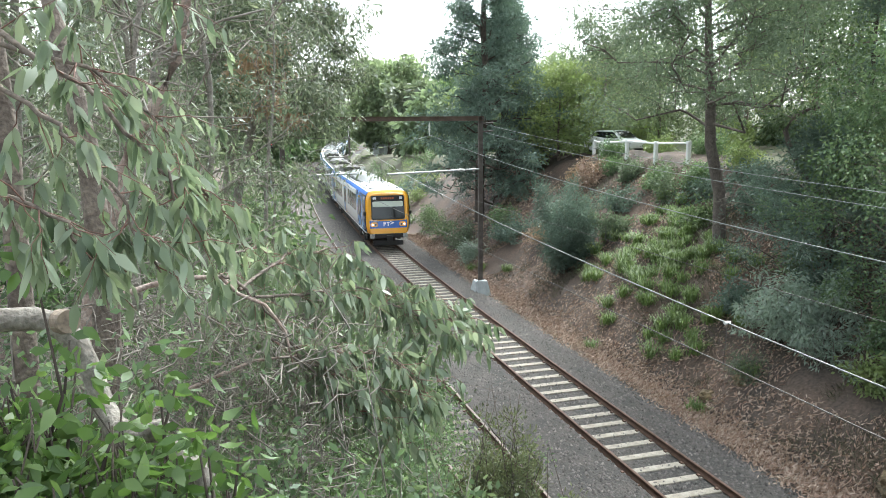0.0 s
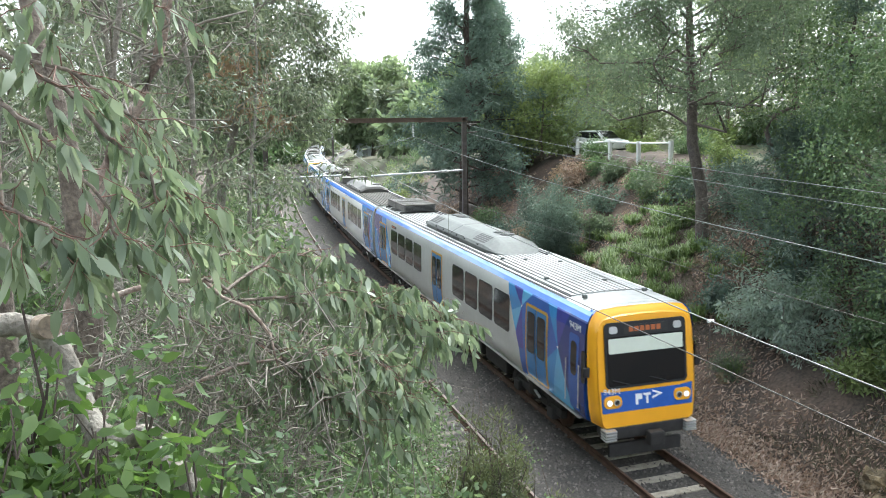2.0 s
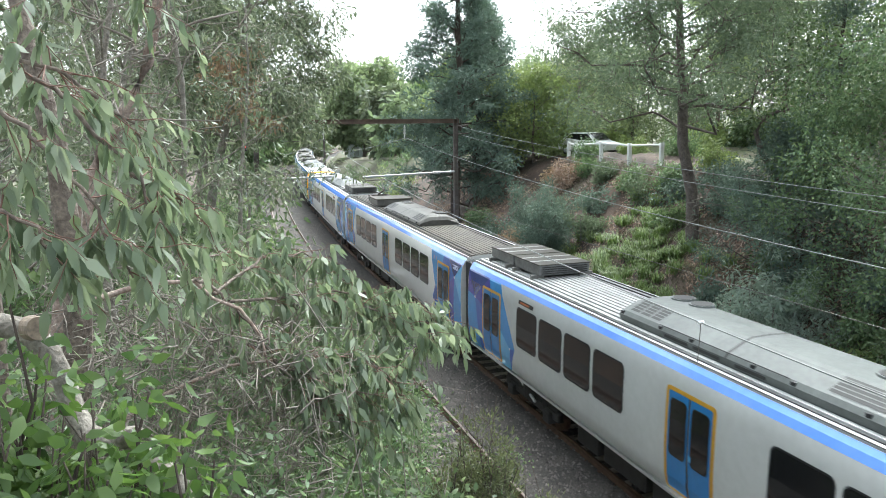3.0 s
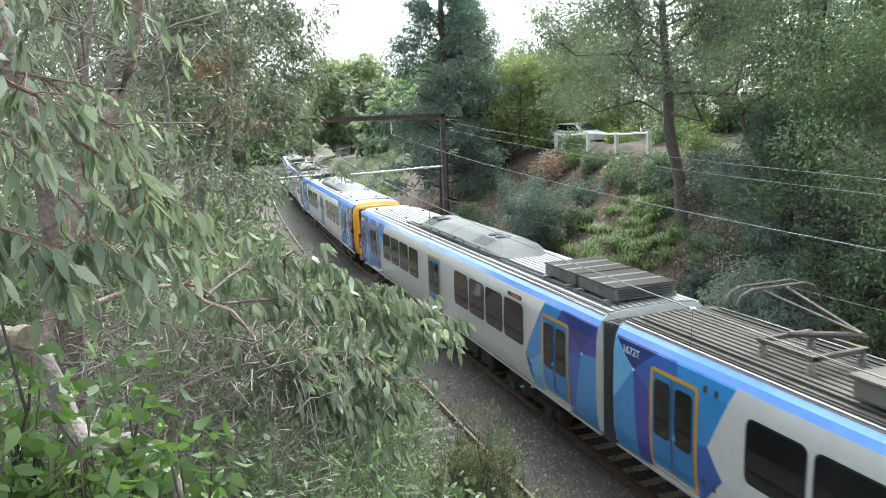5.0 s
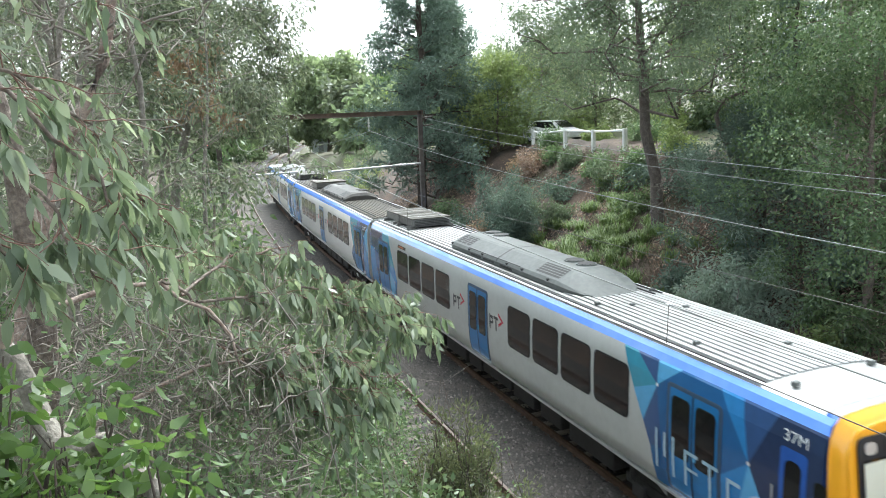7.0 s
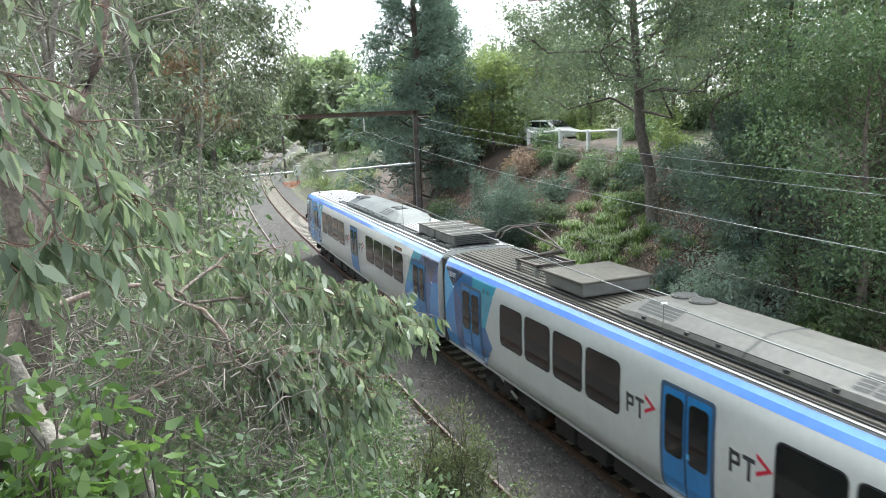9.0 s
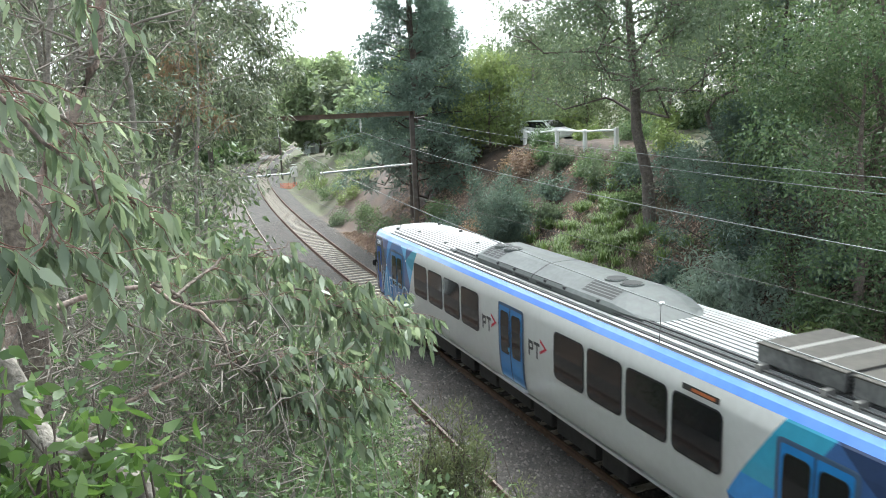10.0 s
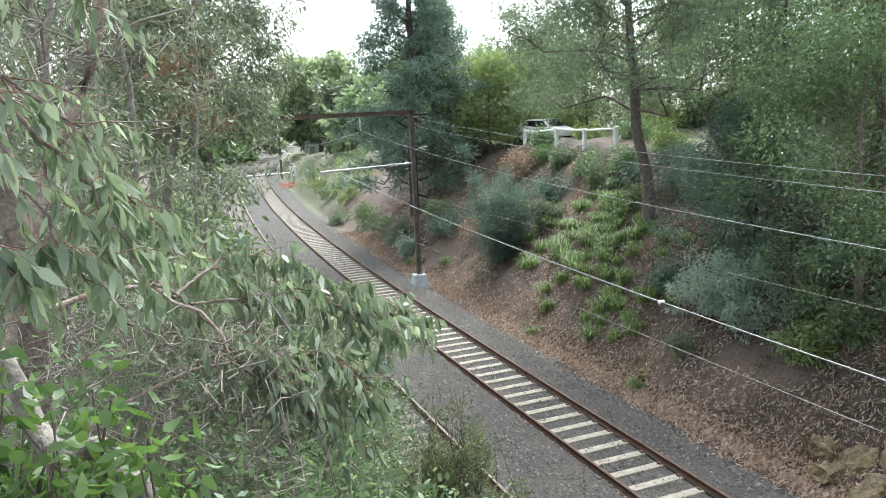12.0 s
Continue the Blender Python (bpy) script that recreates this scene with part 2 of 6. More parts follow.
def array_object(name, verts, totals, loops, mat, parent=None, label="", smooth=False):
    """A mesh from arrays: vertex places, corners per face, corner indices."""
    me = bpy.data.meshes.new(name)
    me.vertices.add(len(verts))
    me.vertices.foreach_set("co", np.asarray(verts, np.float32).ravel())
    me.loops.add(len(loops))
    me.loops.foreach_set("vertex_index", np.asarray(loops, np.int32))
    me.polygons.add(len(totals))
    starts = np.concatenate([[0], np.cumsum(totals)[:-1]]).astype(np.int32)
    me.polygons.foreach_set("loop_start", starts)
    if smooth:
        me.polygons.foreach_set("use_smooth", np.ones(len(totals), bool))
    me.update(calc_edges=True)
    me.materials.append(mat)
    ob = new(name, me)
    if parent is not None:
        ob.parent = parent
    if label:
        ob["label"] = label
    return ob


def box(bm, x0, x1, y0, y1, z0, z1, bevel=0.0):
    r = bmesh.ops.create_cube(bm, size=1.0, matrix=Matrix.Translation(((x0 + x1) / 2, (y0 + y1) / 2, (z0 + z1) / 2)) @ Matrix.Diagonal((x1 - x0, y1 - y0, z1 - z0, 1)))
    if bevel:
        es = list({e for v in r["verts"] for e in v.link_edges})
        bmesh.ops.bevel(bm, geom=es, offset=bevel, segments=2, affect="EDGES", profile=0.6)


def boxed(*a, bevel=0.0):
    bm = bmesh.new()
    box(bm, *a, bevel=bevel)
    return bm


def rod(bm, a, b, r0, r1=None, sides=8):
    a, b = Vector(a), Vector(b)
    q = (b - a).to_track_quat("Z", "Y").to_matrix().to_4x4()
    bmesh.ops.create_cone(bm, cap_ends=True, segments=sides, radius1=r0, radius2=r0 if r1 is None else r1, depth=(b - a).length,
                          matrix=Matrix.Translation((a + b) / 2) @ q)


def rodded(*a, **k):
    bm = bmesh.new()
    rod(bm, *a, **k)
    return bm


class Tubes:
    """Collects bent, tapering tubes in arrays."""

    def __init__(self):
        self.v, self.t, self.l, self.n = [], [], [], 0

    def add(self, pts, radii, sides=6):
        pts = np.asarray(pts, float)
        k = len(pts)
        radii = np.broadcast_to(np.asarray(radii, float), (k,))
        tan = np.gradient(pts, axis=0)
        tan /= np.linalg.norm(tan, axis=1)[:, None] + 1e-9
        ref = np.where(np.abs(tan[:, 2:3]) > 0.9, [[1.0, 0, 0]], [[0, 0, 1.0]])
        s = np.cross(tan, ref)
        s /= np.linalg.norm(s, axis=1)[:, None] + 1e-9
        u = np.cross(s, tan)
        ang = np.arange(sides) * 2 * np.pi / sides
        ring = pts[:, None] + radii[:, None, None] * (np.cos(ang)[None, :, None] * s[:, None] + np.sin(ang)[None, :, None] * u[:, None])
        self.v.append(ring.reshape(-1, 3))
        i = np.arange(k - 1)[:, None] * sides + np.arange(sides)[None]
        j = np.arange(k - 1)[:, None] * sides + (np.arange(sides)[None] + 1) % sides
        f = np.stack([i, j, j + sides, i + sides], -1).reshape(-1, 4) + self.n
        self.l.append(f.ravel())
        self.t.append(np.full(len(f), 4))
        self.l.append(np.arange(sides) + self.n + (k - 1) * sides)
        self.t.append(np.array([sides]))
        self.n += k * sides

    def made(self, name, mat, parent=None, label=""):
        return array_object(name, np.concatenate(self.v), np.concatenate(self.t), np.concatenate(self.l), mat, parent, label, True)


def bent(a, b, rng, steps=6, wiggle=0.08, sag=0.0):
    """A wandering line from a to b."""
    a, b = np.asarray(a, float), np.asarray(b, float)
    t = np.linspace(0, 1, steps)[:, None]
    w = rng.normal(0, wiggle * np.linalg.norm(b - a), (steps, 3)) * np.sin(np.pi * t) ** 0.7
    p = a + (b - a) * t + w
    p[:, 2] -= sag * np.sin(np.pi * t[:, 0])
    return p


def unit(v):
    return v / (np.linalg.norm(v, axis=-1, keepdims=True) + 1e-9)


def leaf_object(name, at, way, length, width, mat, parent, rng, curl=0.15, shaped=True, label=""):
    """Leaves: each a pointed blade with a bend (six corners), or a cheap four-corner blade."""
    n = len(at)
    length = np.broadcast_to(np.asarray(length, float), (n,))[:, None]
    width = np.broadcast_to(np.asarray(width, float), (n,))[:, None]
    way = unit(np.asarray(way, float))
    side = unit(np.cross(way, rng.normal(size=(n, 3))))
    nor = np.cross(way, side)
    if shaped:
        bend = nor * length * curl * rng.normal(1, 0.6, (n, 1))
        m1, m2 = at + way * length * 0.3 + bend * 0.4, at + way * length * 0.66 + bend * 0.6
        v = np.stack([at, m1 + side * width * 0.5, m1 - side * width * 0.5, m2 + side * width * 0.36, m2 - side * width * 0.36, at + way * length], 1)
        loops = np.array([0, 2, 1, 1, 2, 4, 3, 3, 4, 5])[None] + 6 * np.arange(n)[:, None]
        totals = np.tile([3, 4, 3], n)
    else:
        mid = at + way * length * 0.5
        v = np.stack([at, mid + side * width * 0.5, at + way * length, mid - side * width * 0.5], 1)
        loops = np.arange(4)[None] + 4 * np.arange(n)[:, None]
        totals = np.full(n, 4)
    return array_object(name, v.reshape(-1, 3), totals, loops.ravel(), mat, parent, label, shaped)


# ---- the line of the railway ----
TRACK_X, CURVE_START, CURVE_R, TRACK_GAP = 10.1, 15.0, 760.0, 4.15


def line_x(y):
    """Middle of the running track at a distance y along the cutting."""
    d = np.clip(np.asarray(y, float) - CURVE_START, 0, 330)
    far = np.maximum(np.asarray(y, float) - CURVE_START - 330, 0)
    return TRACK_X + d * d / (2 * CURVE_R) + far * 330 / CURVE_R


def ground_height(x, y):
    """Level of the bare ground; the rail tops are at zero."""
    x, y = np.asarray(x, float), np.asarray(y, float)
    u = x - line_x(y)
    crest_r = np.interp(y, [-50, 42, 90, 150, 260], [6.8, 6.8, 4.4, 2.2, 1.5])
    crest_l = np.interp(y, [-50, 40, 120, 260], [5.6, 5.6, 4.0, 2.0])
    right = np.clip((u - 3.5) * 0.8, 0, None)
    right = np.where(right > crest_r, crest_r + (right - crest_r) * 0.05, right)
    left = np.clip((-u - 7.1) * 1.15, 0, None)
    left = np.where(left > crest_l, crest_l + (left - crest_l) * 0.05, left)
    bed = np.interp(u, [-7.2, -6.6, -6.0, -5.2, -5.05, -3.25, -3.1, -2.2, -1.0, -0.85, 0.85, 1.0, 1.9, 2.6, 3.4], [-0.45, -0.42, -0.2, -0.16, -0.172, -0.172, -0.155, -0.14, -0.13, -0.205, -0.205, -0.13, -0.14, -0.4, -0.45])
    lumps = 0.16 * np.sin(x * 1.7 + np.sin(y * 0.9) * 1.5) * np.sin(y * 1.3 + x * 0.4) + 0.3 * np.sin(x * 0.45 + 1) * np.sin(y * 0.31)
    z = bed + right + left + lumps * np.clip((right + left) / 1.2, 0, 1)
    return z + np.clip((np.abs(u) - 80) / 400, 0, 1) * 3.0


def gz(x, y):
    return float(ground_height(x, y))


# ---- ground ----
def ground():
    us = np.concatenate([[-2600, -1200, -500, -200, -90, -50], np.arange(-32, -7.5, 0.8), np.arange(-7.4, 3.3, 0.15), np.arange(3.3, 14, 0.3), np.arange(14, 40, 2.0), [60, 100, 200, 500, 1200, 2600]])
    ys = np.concatenate([[-900, -300, -120, -60, -30, -15], np.arange(-8, 50, 0.4), np.arange(50, 130, 1.5), np.arange(130, 300, 8), [360, 460, 700, 1200, 2800]])
    U, Y = np.meshgrid(us, ys)
    X = U + line_x(Y)
    Z = ground_height(X, Y)
    rng = np.random.default_rng(3)
    slope = np.clip((U - 3.2) / 1.0, 0, 1) * (U < 14) * (Y < 60) * (Y > -8)
    Z = Z + rng.normal(0, 0.03, Z.shape) * slope
    nu = len(us)
    v = np.stack([X, Y, Z], -1).reshape(-1, 3)
    i, j = np.meshgrid(np.arange(len(ys) - 1), np.arange(nu - 1), indexing="ij")
    a = (i * nu + j).ravel()
    f = np.stack([a, a + 1, a + nu + 1, a + nu], -1)
    ob = array_object("ground", v, np.full(len(f), 4), f.ravel(), M_EARTH, smooth=True)
    ob.data.materials.append(M_BALLAST)
    ob.data.materials.append(M_GRASSY)
    um, ym = (us[:-1] + us[1:]) / 2, (ys[:-1] + ys[1:]) / 2
    UM, YM = np.meshgrid(um, ym)
    idx = np.where((UM > -6.7) & (UM < 2.75), 1, 0)
    idx = np.where((np.abs(UM) > 14) | (YM > 70) & (idx == 0), 2, idx)
    ob.data.polygons.foreach_set("material_index", idx.ravel().astype(np.int32))
    tagged(ob, "brown earth cutting with grey gravel track bed", "ground", kind="structure")


def ballast_stones():
    rng = np.random.default_rng(11)
    n = 48000
    y = 6 + 60 * rng.random(n) ** 1.5
    u = rng.uniform(-6.3, 2.75, n)
    keep = ~((np.abs(np.abs(u) - 0.835) < 0.09) | (np.abs(np.abs(u + TRACK_GAP) - 0.835) < 0.09))
    inside = (np.abs(u) < 1.3) | (np.abs(u + TRACK_GAP) < 1.3)
    keep &= ~(inside & (rng.random(n) < 0.3))
    y, u = y[keep], u[keep]
    n = len(y)
    x = u + line_x(y)
    z = ground_height(x, y) + 0.012
    base = np.array([[1, 0, 0], [0, 1, 0], [-1, 0, 0], [0, -1, 0], [0, 0, 1], [0, 0, -0.6]], float)
    size = rng.uniform(0.024, 0.055, (n, 1, 1))
    v = base[None] * size * rng.uniform(0.6, 1.3, (n, 6, 3))
    a = rng.uniform(0, 6.28, n)
    c, s = np.cos(a)[:, None], np.sin(a)[:, None]
    v = np.stack([v[..., 0] * c - v[..., 1] * s, v[..., 0] * s + v[..., 1] * c + v[..., 2] * 0.3, v[..., 2]], -1)
    v += np.stack([x, y, z], -1)[:, None]
    tri = np.array([0, 1, 4, 1, 2, 4, 2, 3, 4, 3, 0, 4])
    loops = (tri[None] + 6 * np.arange(n)[:, None]).ravel()
    ob = array_object("ballast", v.reshape(-1, 3), np.full(n * 4, 3), loops, M_STONE)
    tagged(ob, "loose grey crushed stone between the rails", "gravel", kind="stuff")


def leaf_litter():
    rng = np.random.default_rng(12)
    n = 85000
    y = 7 + 50 * rng.random(n) ** 1.4
    u = np.where(rng.random(n) < 0.35, rng.normal(3.3, 0.35, n), rng.uniform(2.9, 10.5, n))
    x = u + line_x(y)
    patch = np.sin(x * 1.1 + 0.8 * np.sin(y * 0.7)) * np.sin(y * 0.8 + x * 0.5)
    k = (patch > -0.35) | (u < 3.9)
    x, y = x[k], y[k]
    at = np.stack([x, y, ground_height(x, y) + 0.075], -1)
    way = rng.normal(size=(len(x), 3)) * [1, 1, 0.35]
    way[:, 2] += way[:, 0] * 0.7
    ob = leaf_object("leaf_litter", at, way, rng.uniform(0.09, 0.22, len(x)), rng.uniform(0.025, 0.055, len(x)), L_DRY, None, rng, shaped=False)
    tagged(ob, "reddish brown fallen gum leaves on the bank", "leaf litter", kind="stuff")


def slope_tufts():
    """Short wiry dead grass and creepers in patches on the open slope."""
    rng = np.random.default_rng(14)
    n = 90000
    y = 7 + 45 * rng.random(n) ** 1.3
    u = rng.uniform(3.9, 11.5, n)
    x = u + line_x(y)
    patch = np.sin(x * 0.9 + 1.2 * np.sin(y * 0.45 + 1)) * np.sin(y * 0.6 + x * 0.3 + 2) + 0.4 * np.sin(x * 3.1) * np.sin(y * 2.7)
    k = patch > 0.12
    x, y = x[k], y[k]
    at = np.stack([x, y, ground_height(x, y) - 0.02], -1)
    way = rng.normal(0, 0.6, (len(x), 3)) + [-0.2, 0, 0.8]
    ob = leaf_object("dry_grass", at, way, rng.uniform(0.1, 0.34, len(x)), rng.uniform(0.012, 0.03, len(x)), L_TUFT, None, rng, shaped=False)
    tagged(ob, "dark wiry grass and creepers in patches on the bank", "grass", kind="stuff")


def rock_outcrop():
    rng = np.random.default_rng(5)
    for x, y, s in ((14.1, 10.6, 0.7), (14.6, 11.5, 0.6), (14.0, 11.9, 0.5), (14.3, 9.6, 0.8), (14.9, 10.4, 0.7), (14.5, 12.4, 0.45), (14.2, 18.9, 0.32), (15.0, 18.4, 0.3)):
        bm = bmesh.new()
        bmesh.ops.create_icosphere(bm, subdivisions=3, radius=s)
        for v in bm.verts:
            n = noise.noise(v.co * 2.4 / s + Vector((x, y, 0))) * 0.35 + noise.noise(v.co * 6 / s) * 0.14
            v.co = v.co * (1 + n)
            v.co.z *= 0.75
            v.co.x += 0.12 * s * math.floor(v.co.y * 3 / s)
        ob = mesh_object("rock", bm, M_ROCK)
        ob.matrix_basis = pose(x, y, gz(x, y) - s * 0.42, 0, -38, rng.uniform(0, 360))
        tagged(ob, "ochre sandstone outcrop at the foot of the bank", "rock", group="sandstone outcrop")


# ---- track ----
RAIL = [(-0.07, -0.17), (0.07, -0.17), (0.07, -0.155), (0.012, -0.13), (0.012, -0.045), (0.036, -0.035), (0.036, -0.006), (0.03, 0), (-0.03, 0), (-0.036, -0.006), (-0.036, -0.035), (-0.012, -0.045), (-0.012, -0.13), (-0.07, -0.155)]


def railway_track(offset, shine, bed):
    t = thing("railway_track", "broad gauge railway track on concrete sleepers", "railway track", kind="structure")
    ys = np.concatenate([np.arange(-40, 15, 5), np.arange(15, 200, 2.5), np.arange(200, 420, 10)])
    for s in (-0.835, 0.835):
        v, loops, totals = [], [], []
        k = len(RAIL)
        for y in ys:
            x = float(line_x(y)) + offset + s
            v += [(x + a, y, b) for a, b in RAIL]
        for i in range(len(ys) - 1):
            for j in range(k):
                a, b = i * k + j, i * k + (j + 1) % k
                loops += [a, b, b + k, a + k]
                totals.append(4)
        ob = array_object("rail", np.array(v), np.array(totals), np.array(loops), M_RUST, t, "rusty steel rail with a worn head")
        ob.data.materials.append(shine)
        idx = np.tile([1 if 6 <= j <= 8 else 0 for j in range(k)], len(ys) - 1).astype(np.int32)
        ob.data.polygons.foreach_set("material_index", idx)
    # sleepers, one mesh shared
    bm = bmesh.new()
    box(bm, -1.3, 1.3, -0.12, 0.12, -0.40, -0.165, bevel=0.025)
    me = bpy.data.meshes.new("sleeper")
    bm.to_mesh(me)
    bm.free()
    me.materials.append(bed)
    bm = bmesh.new()
    for s in (-0.835, 0.835):
        for e in (-0.12, 0.12):
            box(bm, s + e - 0.035, s + e + 0.035, -0.05, 0.05, -0.165, -0.13, bevel=0.008)
    clips = bpy.data.meshes.new("rail_clip")
    bm.to_mesh(clips)
    bm.free()
    clips.materials.append(M_RUST)
    rng = random.Random(int(offset * 10) + 50)
    for i in range(150):
        y = 4.0 + i * 0.707
        yaw = math.degrees(math.atan(max(0.0, y - CURVE_START) / CURVE_R))
        for nm, data in (("sleeper", me), ("rail_clip", clips)):
            if nm == "rail_clip" and i > 60:
                continue
            ob = new(nm, data)
            ob.parent = t
            ob.matrix_basis = pose(float(line_x(y)) + offset + rng.uniform(-0.02, 0.02) * (nm == "sleeper"), y, 0, 0, 0, -yaw)
    # the far run in one piece
    bm = bmesh.new()
    for i in range(300):
        y = 4.0 + (150 + i) * 0.707
        x = float(line_x(y)) + offset
        box(bm, x - 1.3, x + 1.3, y - 0.12, y + 0.12, -0.40, -0.17)
    tagged(part("far_sleepers", bm, bed, t), kind="stuff")


# ---- overhead line ----
PORTAL_Y = 35.5


def portal():
    p = thing("overhead_line_portal", "rusty steel portal carrying the overhead wires across both tracks", "catenary portal")
    for x, z1 in ((12.62, 8.62), (2.95, 8.62)):
        bm = bmesh.new()
        g = -0.1 if x > 10 else gz(x, PORTAL_Y)
        box(bm, x - 0.11, x - 0.095, PORTAL_Y - 0.08, PORTAL_Y + 0.08, g, z1)
        box(bm, x + 0.095, x + 0.11, PORTAL_Y - 0.08, PORTAL_Y + 0.08, g, z1)
        box(bm, x - 0.095, x + 0.095, PORTAL_Y - 0.012, PORTAL_Y + 0.012, g, z1)
        part("mast", bm, M_MAST, p, "dark steel mast")
        bm = bmesh.new()
        r = bmesh.ops.create_cone(bm, cap_ends=True, segments=4, radius1=0.62, radius2=0.42, depth=0.75, matrix=Matrix.Translation((x, PORTAL_Y, g + 0.12)) @ Matrix.Rotation(radians(45), 4, "Z"))
        bmesh.ops.bevel(bm, geom=bm.edges[:], offset=0.03, segments=2, affect="EDGES")
        part("footing", bm, M_FOOTING, p, "pale grey concrete footing")
        for k in range(4):
            a = k * math.pi / 2 + 0.78
            part("bolt", rodded((x + 0.2 * math.cos(a), PORTAL_Y + 0.2 * math.sin(a), g + 0.45), (x + 0.2 * math.cos(a), PORTAL_Y + 0.2 * math.sin(a), g + 0.6), 0.02), M_RUST, p)
    bm = bmesh.new()
    box(bm, 2.8, 12.8, PORTAL_Y - 0.09, PORTAL_Y + 0.09, 8.62, 8.645)
    box(bm, 2.8, 12.8, PORTAL_Y - 0.09, PORTAL_Y + 0.09, 8.43, 8.455)
    box(bm, 2.8, 12.8, PORTAL_Y - 0.012, PORTAL_Y + 0.012, 8.455, 8.62)
    part("beam", bm, M_BEAM, p, "rusty steel cross beam")
    # pull-off arms
    for a, b in (((12.5, 6.06), (7.85, 5.92)), ((3.08, 5.95), (6.4, 6.0))):
        part("pull_off_arm", rodded((a[0], PORTAL_Y - 0.15, a[1]), (b[0], PORTAL_Y - 0.15, b[1]), 0.045), M_GALV, p, "pale galvanised tube")
        ix = a[0] + (b[0] - a[0]) * 0.17
        bm = bmesh.new()
        for k in range(6):
            x = ix + (b[0] - a[0]) * 0.014 * k
            rod(bm, (x, PORTAL_Y - 0.15, a[1] - 0.02), (x + 0.03, PORTAL_Y - 0.15, a[1] - 0.02), 0.085, 0.06, 10)
        part("insulator", bm, M_CERAMIC, p)
    for x, z0, z1 in ((10.0, 5.2, 5.98), (6.05, 5.35, 5.98)):
        bm = bmesh.new()
        rod(bm, (x, PORTAL_Y - 0.15, z1), (x - 0.25, PORTAL_Y - 0.15, z1 - 0.3), 0.02)
        rod(bm, (x - 0.25, PORTAL_Y - 0.15, z1 - 0.3), (x - 0.05, PORTAL_Y - 0.15, z0), 0.014)
        part("steady_arm", bm, M_GALV, p)
    for x in (10.0, 6.05):
        bm = bmesh.new()
        rod(bm, (x, PORTAL_Y, 8.36), (x, PORTAL_Y, 7.75), 0.02)
        for k in range(5):
            rod(bm, (x, PORTAL_Y, 8.25 - k * 0.07), (x, PORTAL_Y, 8.21 - k * 0.07), 0.07, 0.05, 10)
        part("hanger", bm, M_CERAMIC, p, "ceramic insulator string")
    for z in (8.28, 7.88):
        part("cross_bracket", rodded((12.5, PORTAL_Y, z), (13.3, PORTAL_Y, z + 0.05), 0.03), M_MAST, p)


def far_mast():
    p = thing("overhead_line_mast", "slim steel mast with a cross arm along the far curve", "catenary mast", (20.2, 118, 0))
    part("mast", boxed(-0.13, 0.13, -0.13, 0.13, -0.3, 6.6), M_MAST, p)
    part("cross_arm", boxed(-8.5, 0.2, -0.06, 0.06, 6.0, 6.12), M_MAST, p)


def wire(name, label, pts, r, mat):
    tb = Tubes()
    tb.add(pts, r, 6)
    return tagged(tb.made(name, mat), label, "overhead wire", group="overhead wires")


def wires():
    ys = np.linspace(-31.5, PORTAL_Y, 28)
    sagy = ((ys - 2.0) / 33.5) ** 2

    def span(x0, x1, zmin, rise):
        return np.stack([x0 + (x1 - x0) * (ys + 31.5) / 67.0, ys, zmin + rise * sagy], -1)

    lc, rc = span(6.0, 6.0, 5.32, 0.03), span(10.1, 10.05, 5.16, 0.06)
    lm, rm = span(6.0, 6.0, 5.80, 1.95), span(10.1, 10.05, 6.03, 1.72)
    wire("contact_wire", "thin dark contact wire over the nearer track", lc, 0.007, M_WIRE)
    wire("contact_wire", "thin dark contact wire over the running track", rc, 0.007, M_WIRE)
    wire("messenger_wire", "thick pale sagging messenger wire", lm, 0.009, M_WIREPALE)
    wire("messenger_wire", "pale sagging messenger wire", rm, 0.009, M_WIREPALE)
    wire("feeder_wire", "thin grey feeder wire beside the track", span(12.9, 12.9, 6.75, 1.5), 0.009, M_WIREPALE)
    wire("feeder_wire", "thin grey feeder wire beside the track", span(12.9, 12.9, 6.45, 1.4), 0.009, M_WIREPALE)
    for c, m in ((lc, lm), (rc, rm)):
        for i in (4, 8, 20, 24):
            if m[i, 2] - c[i, 2] > 0.3:
                wire("dropper", "thin wire dropper between contact and messenger wire", np.stack([c[i], (c[i] + m[i]) / 2, m[i]]), 0.005, M_WIRE)
    wire("dropper", "thin wire dropper hanging below the white clamp", [(6.0, 7.69, 5.86), (6.0, 7.7, 5.6), (6.0, 7.72, 5.33)], 0.005, M_WIRE)
    # runs beyond the portal, following the curve
    ys2 = np.linspace(PORTAL_Y, 118, 34)
    sag2 = ((ys2 - 76.75) / 41.25) ** 2
    for off, z0, rise, r, mat in ((-TRACK_GAP, 5.3, 0.03, 0.012, M_WIRE), (0, 5.2, 0.03, 0.012, M_WIRE), (-TRACK_GAP, 5.9, 1.85, 0.018, M_WIREPALE), (0, 6.0, 1.75, 0.014, M_WIREPALE)):
        bow = (line_x(PORTAL_Y) + (line_x(118) - line_x(PORTAL_Y)) * (ys2 - PORTAL_Y) / (118 - PORTAL_Y)) * 0.25 + line_x(ys2) * 0.75
        wire("overhead_wire", "overhead wire following the far curve", np.stack([bow + off - 0.3, ys2, z0 + rise * sag2], -1), r, mat)
    tagged(mesh_object("wire_insulator", rodded((5.96, 7.69, 5.86), (6.04, 7.69, 5.86), 0.022), M_CERAMIC), "white ceramic clamp on the messenger wire", "insulator")


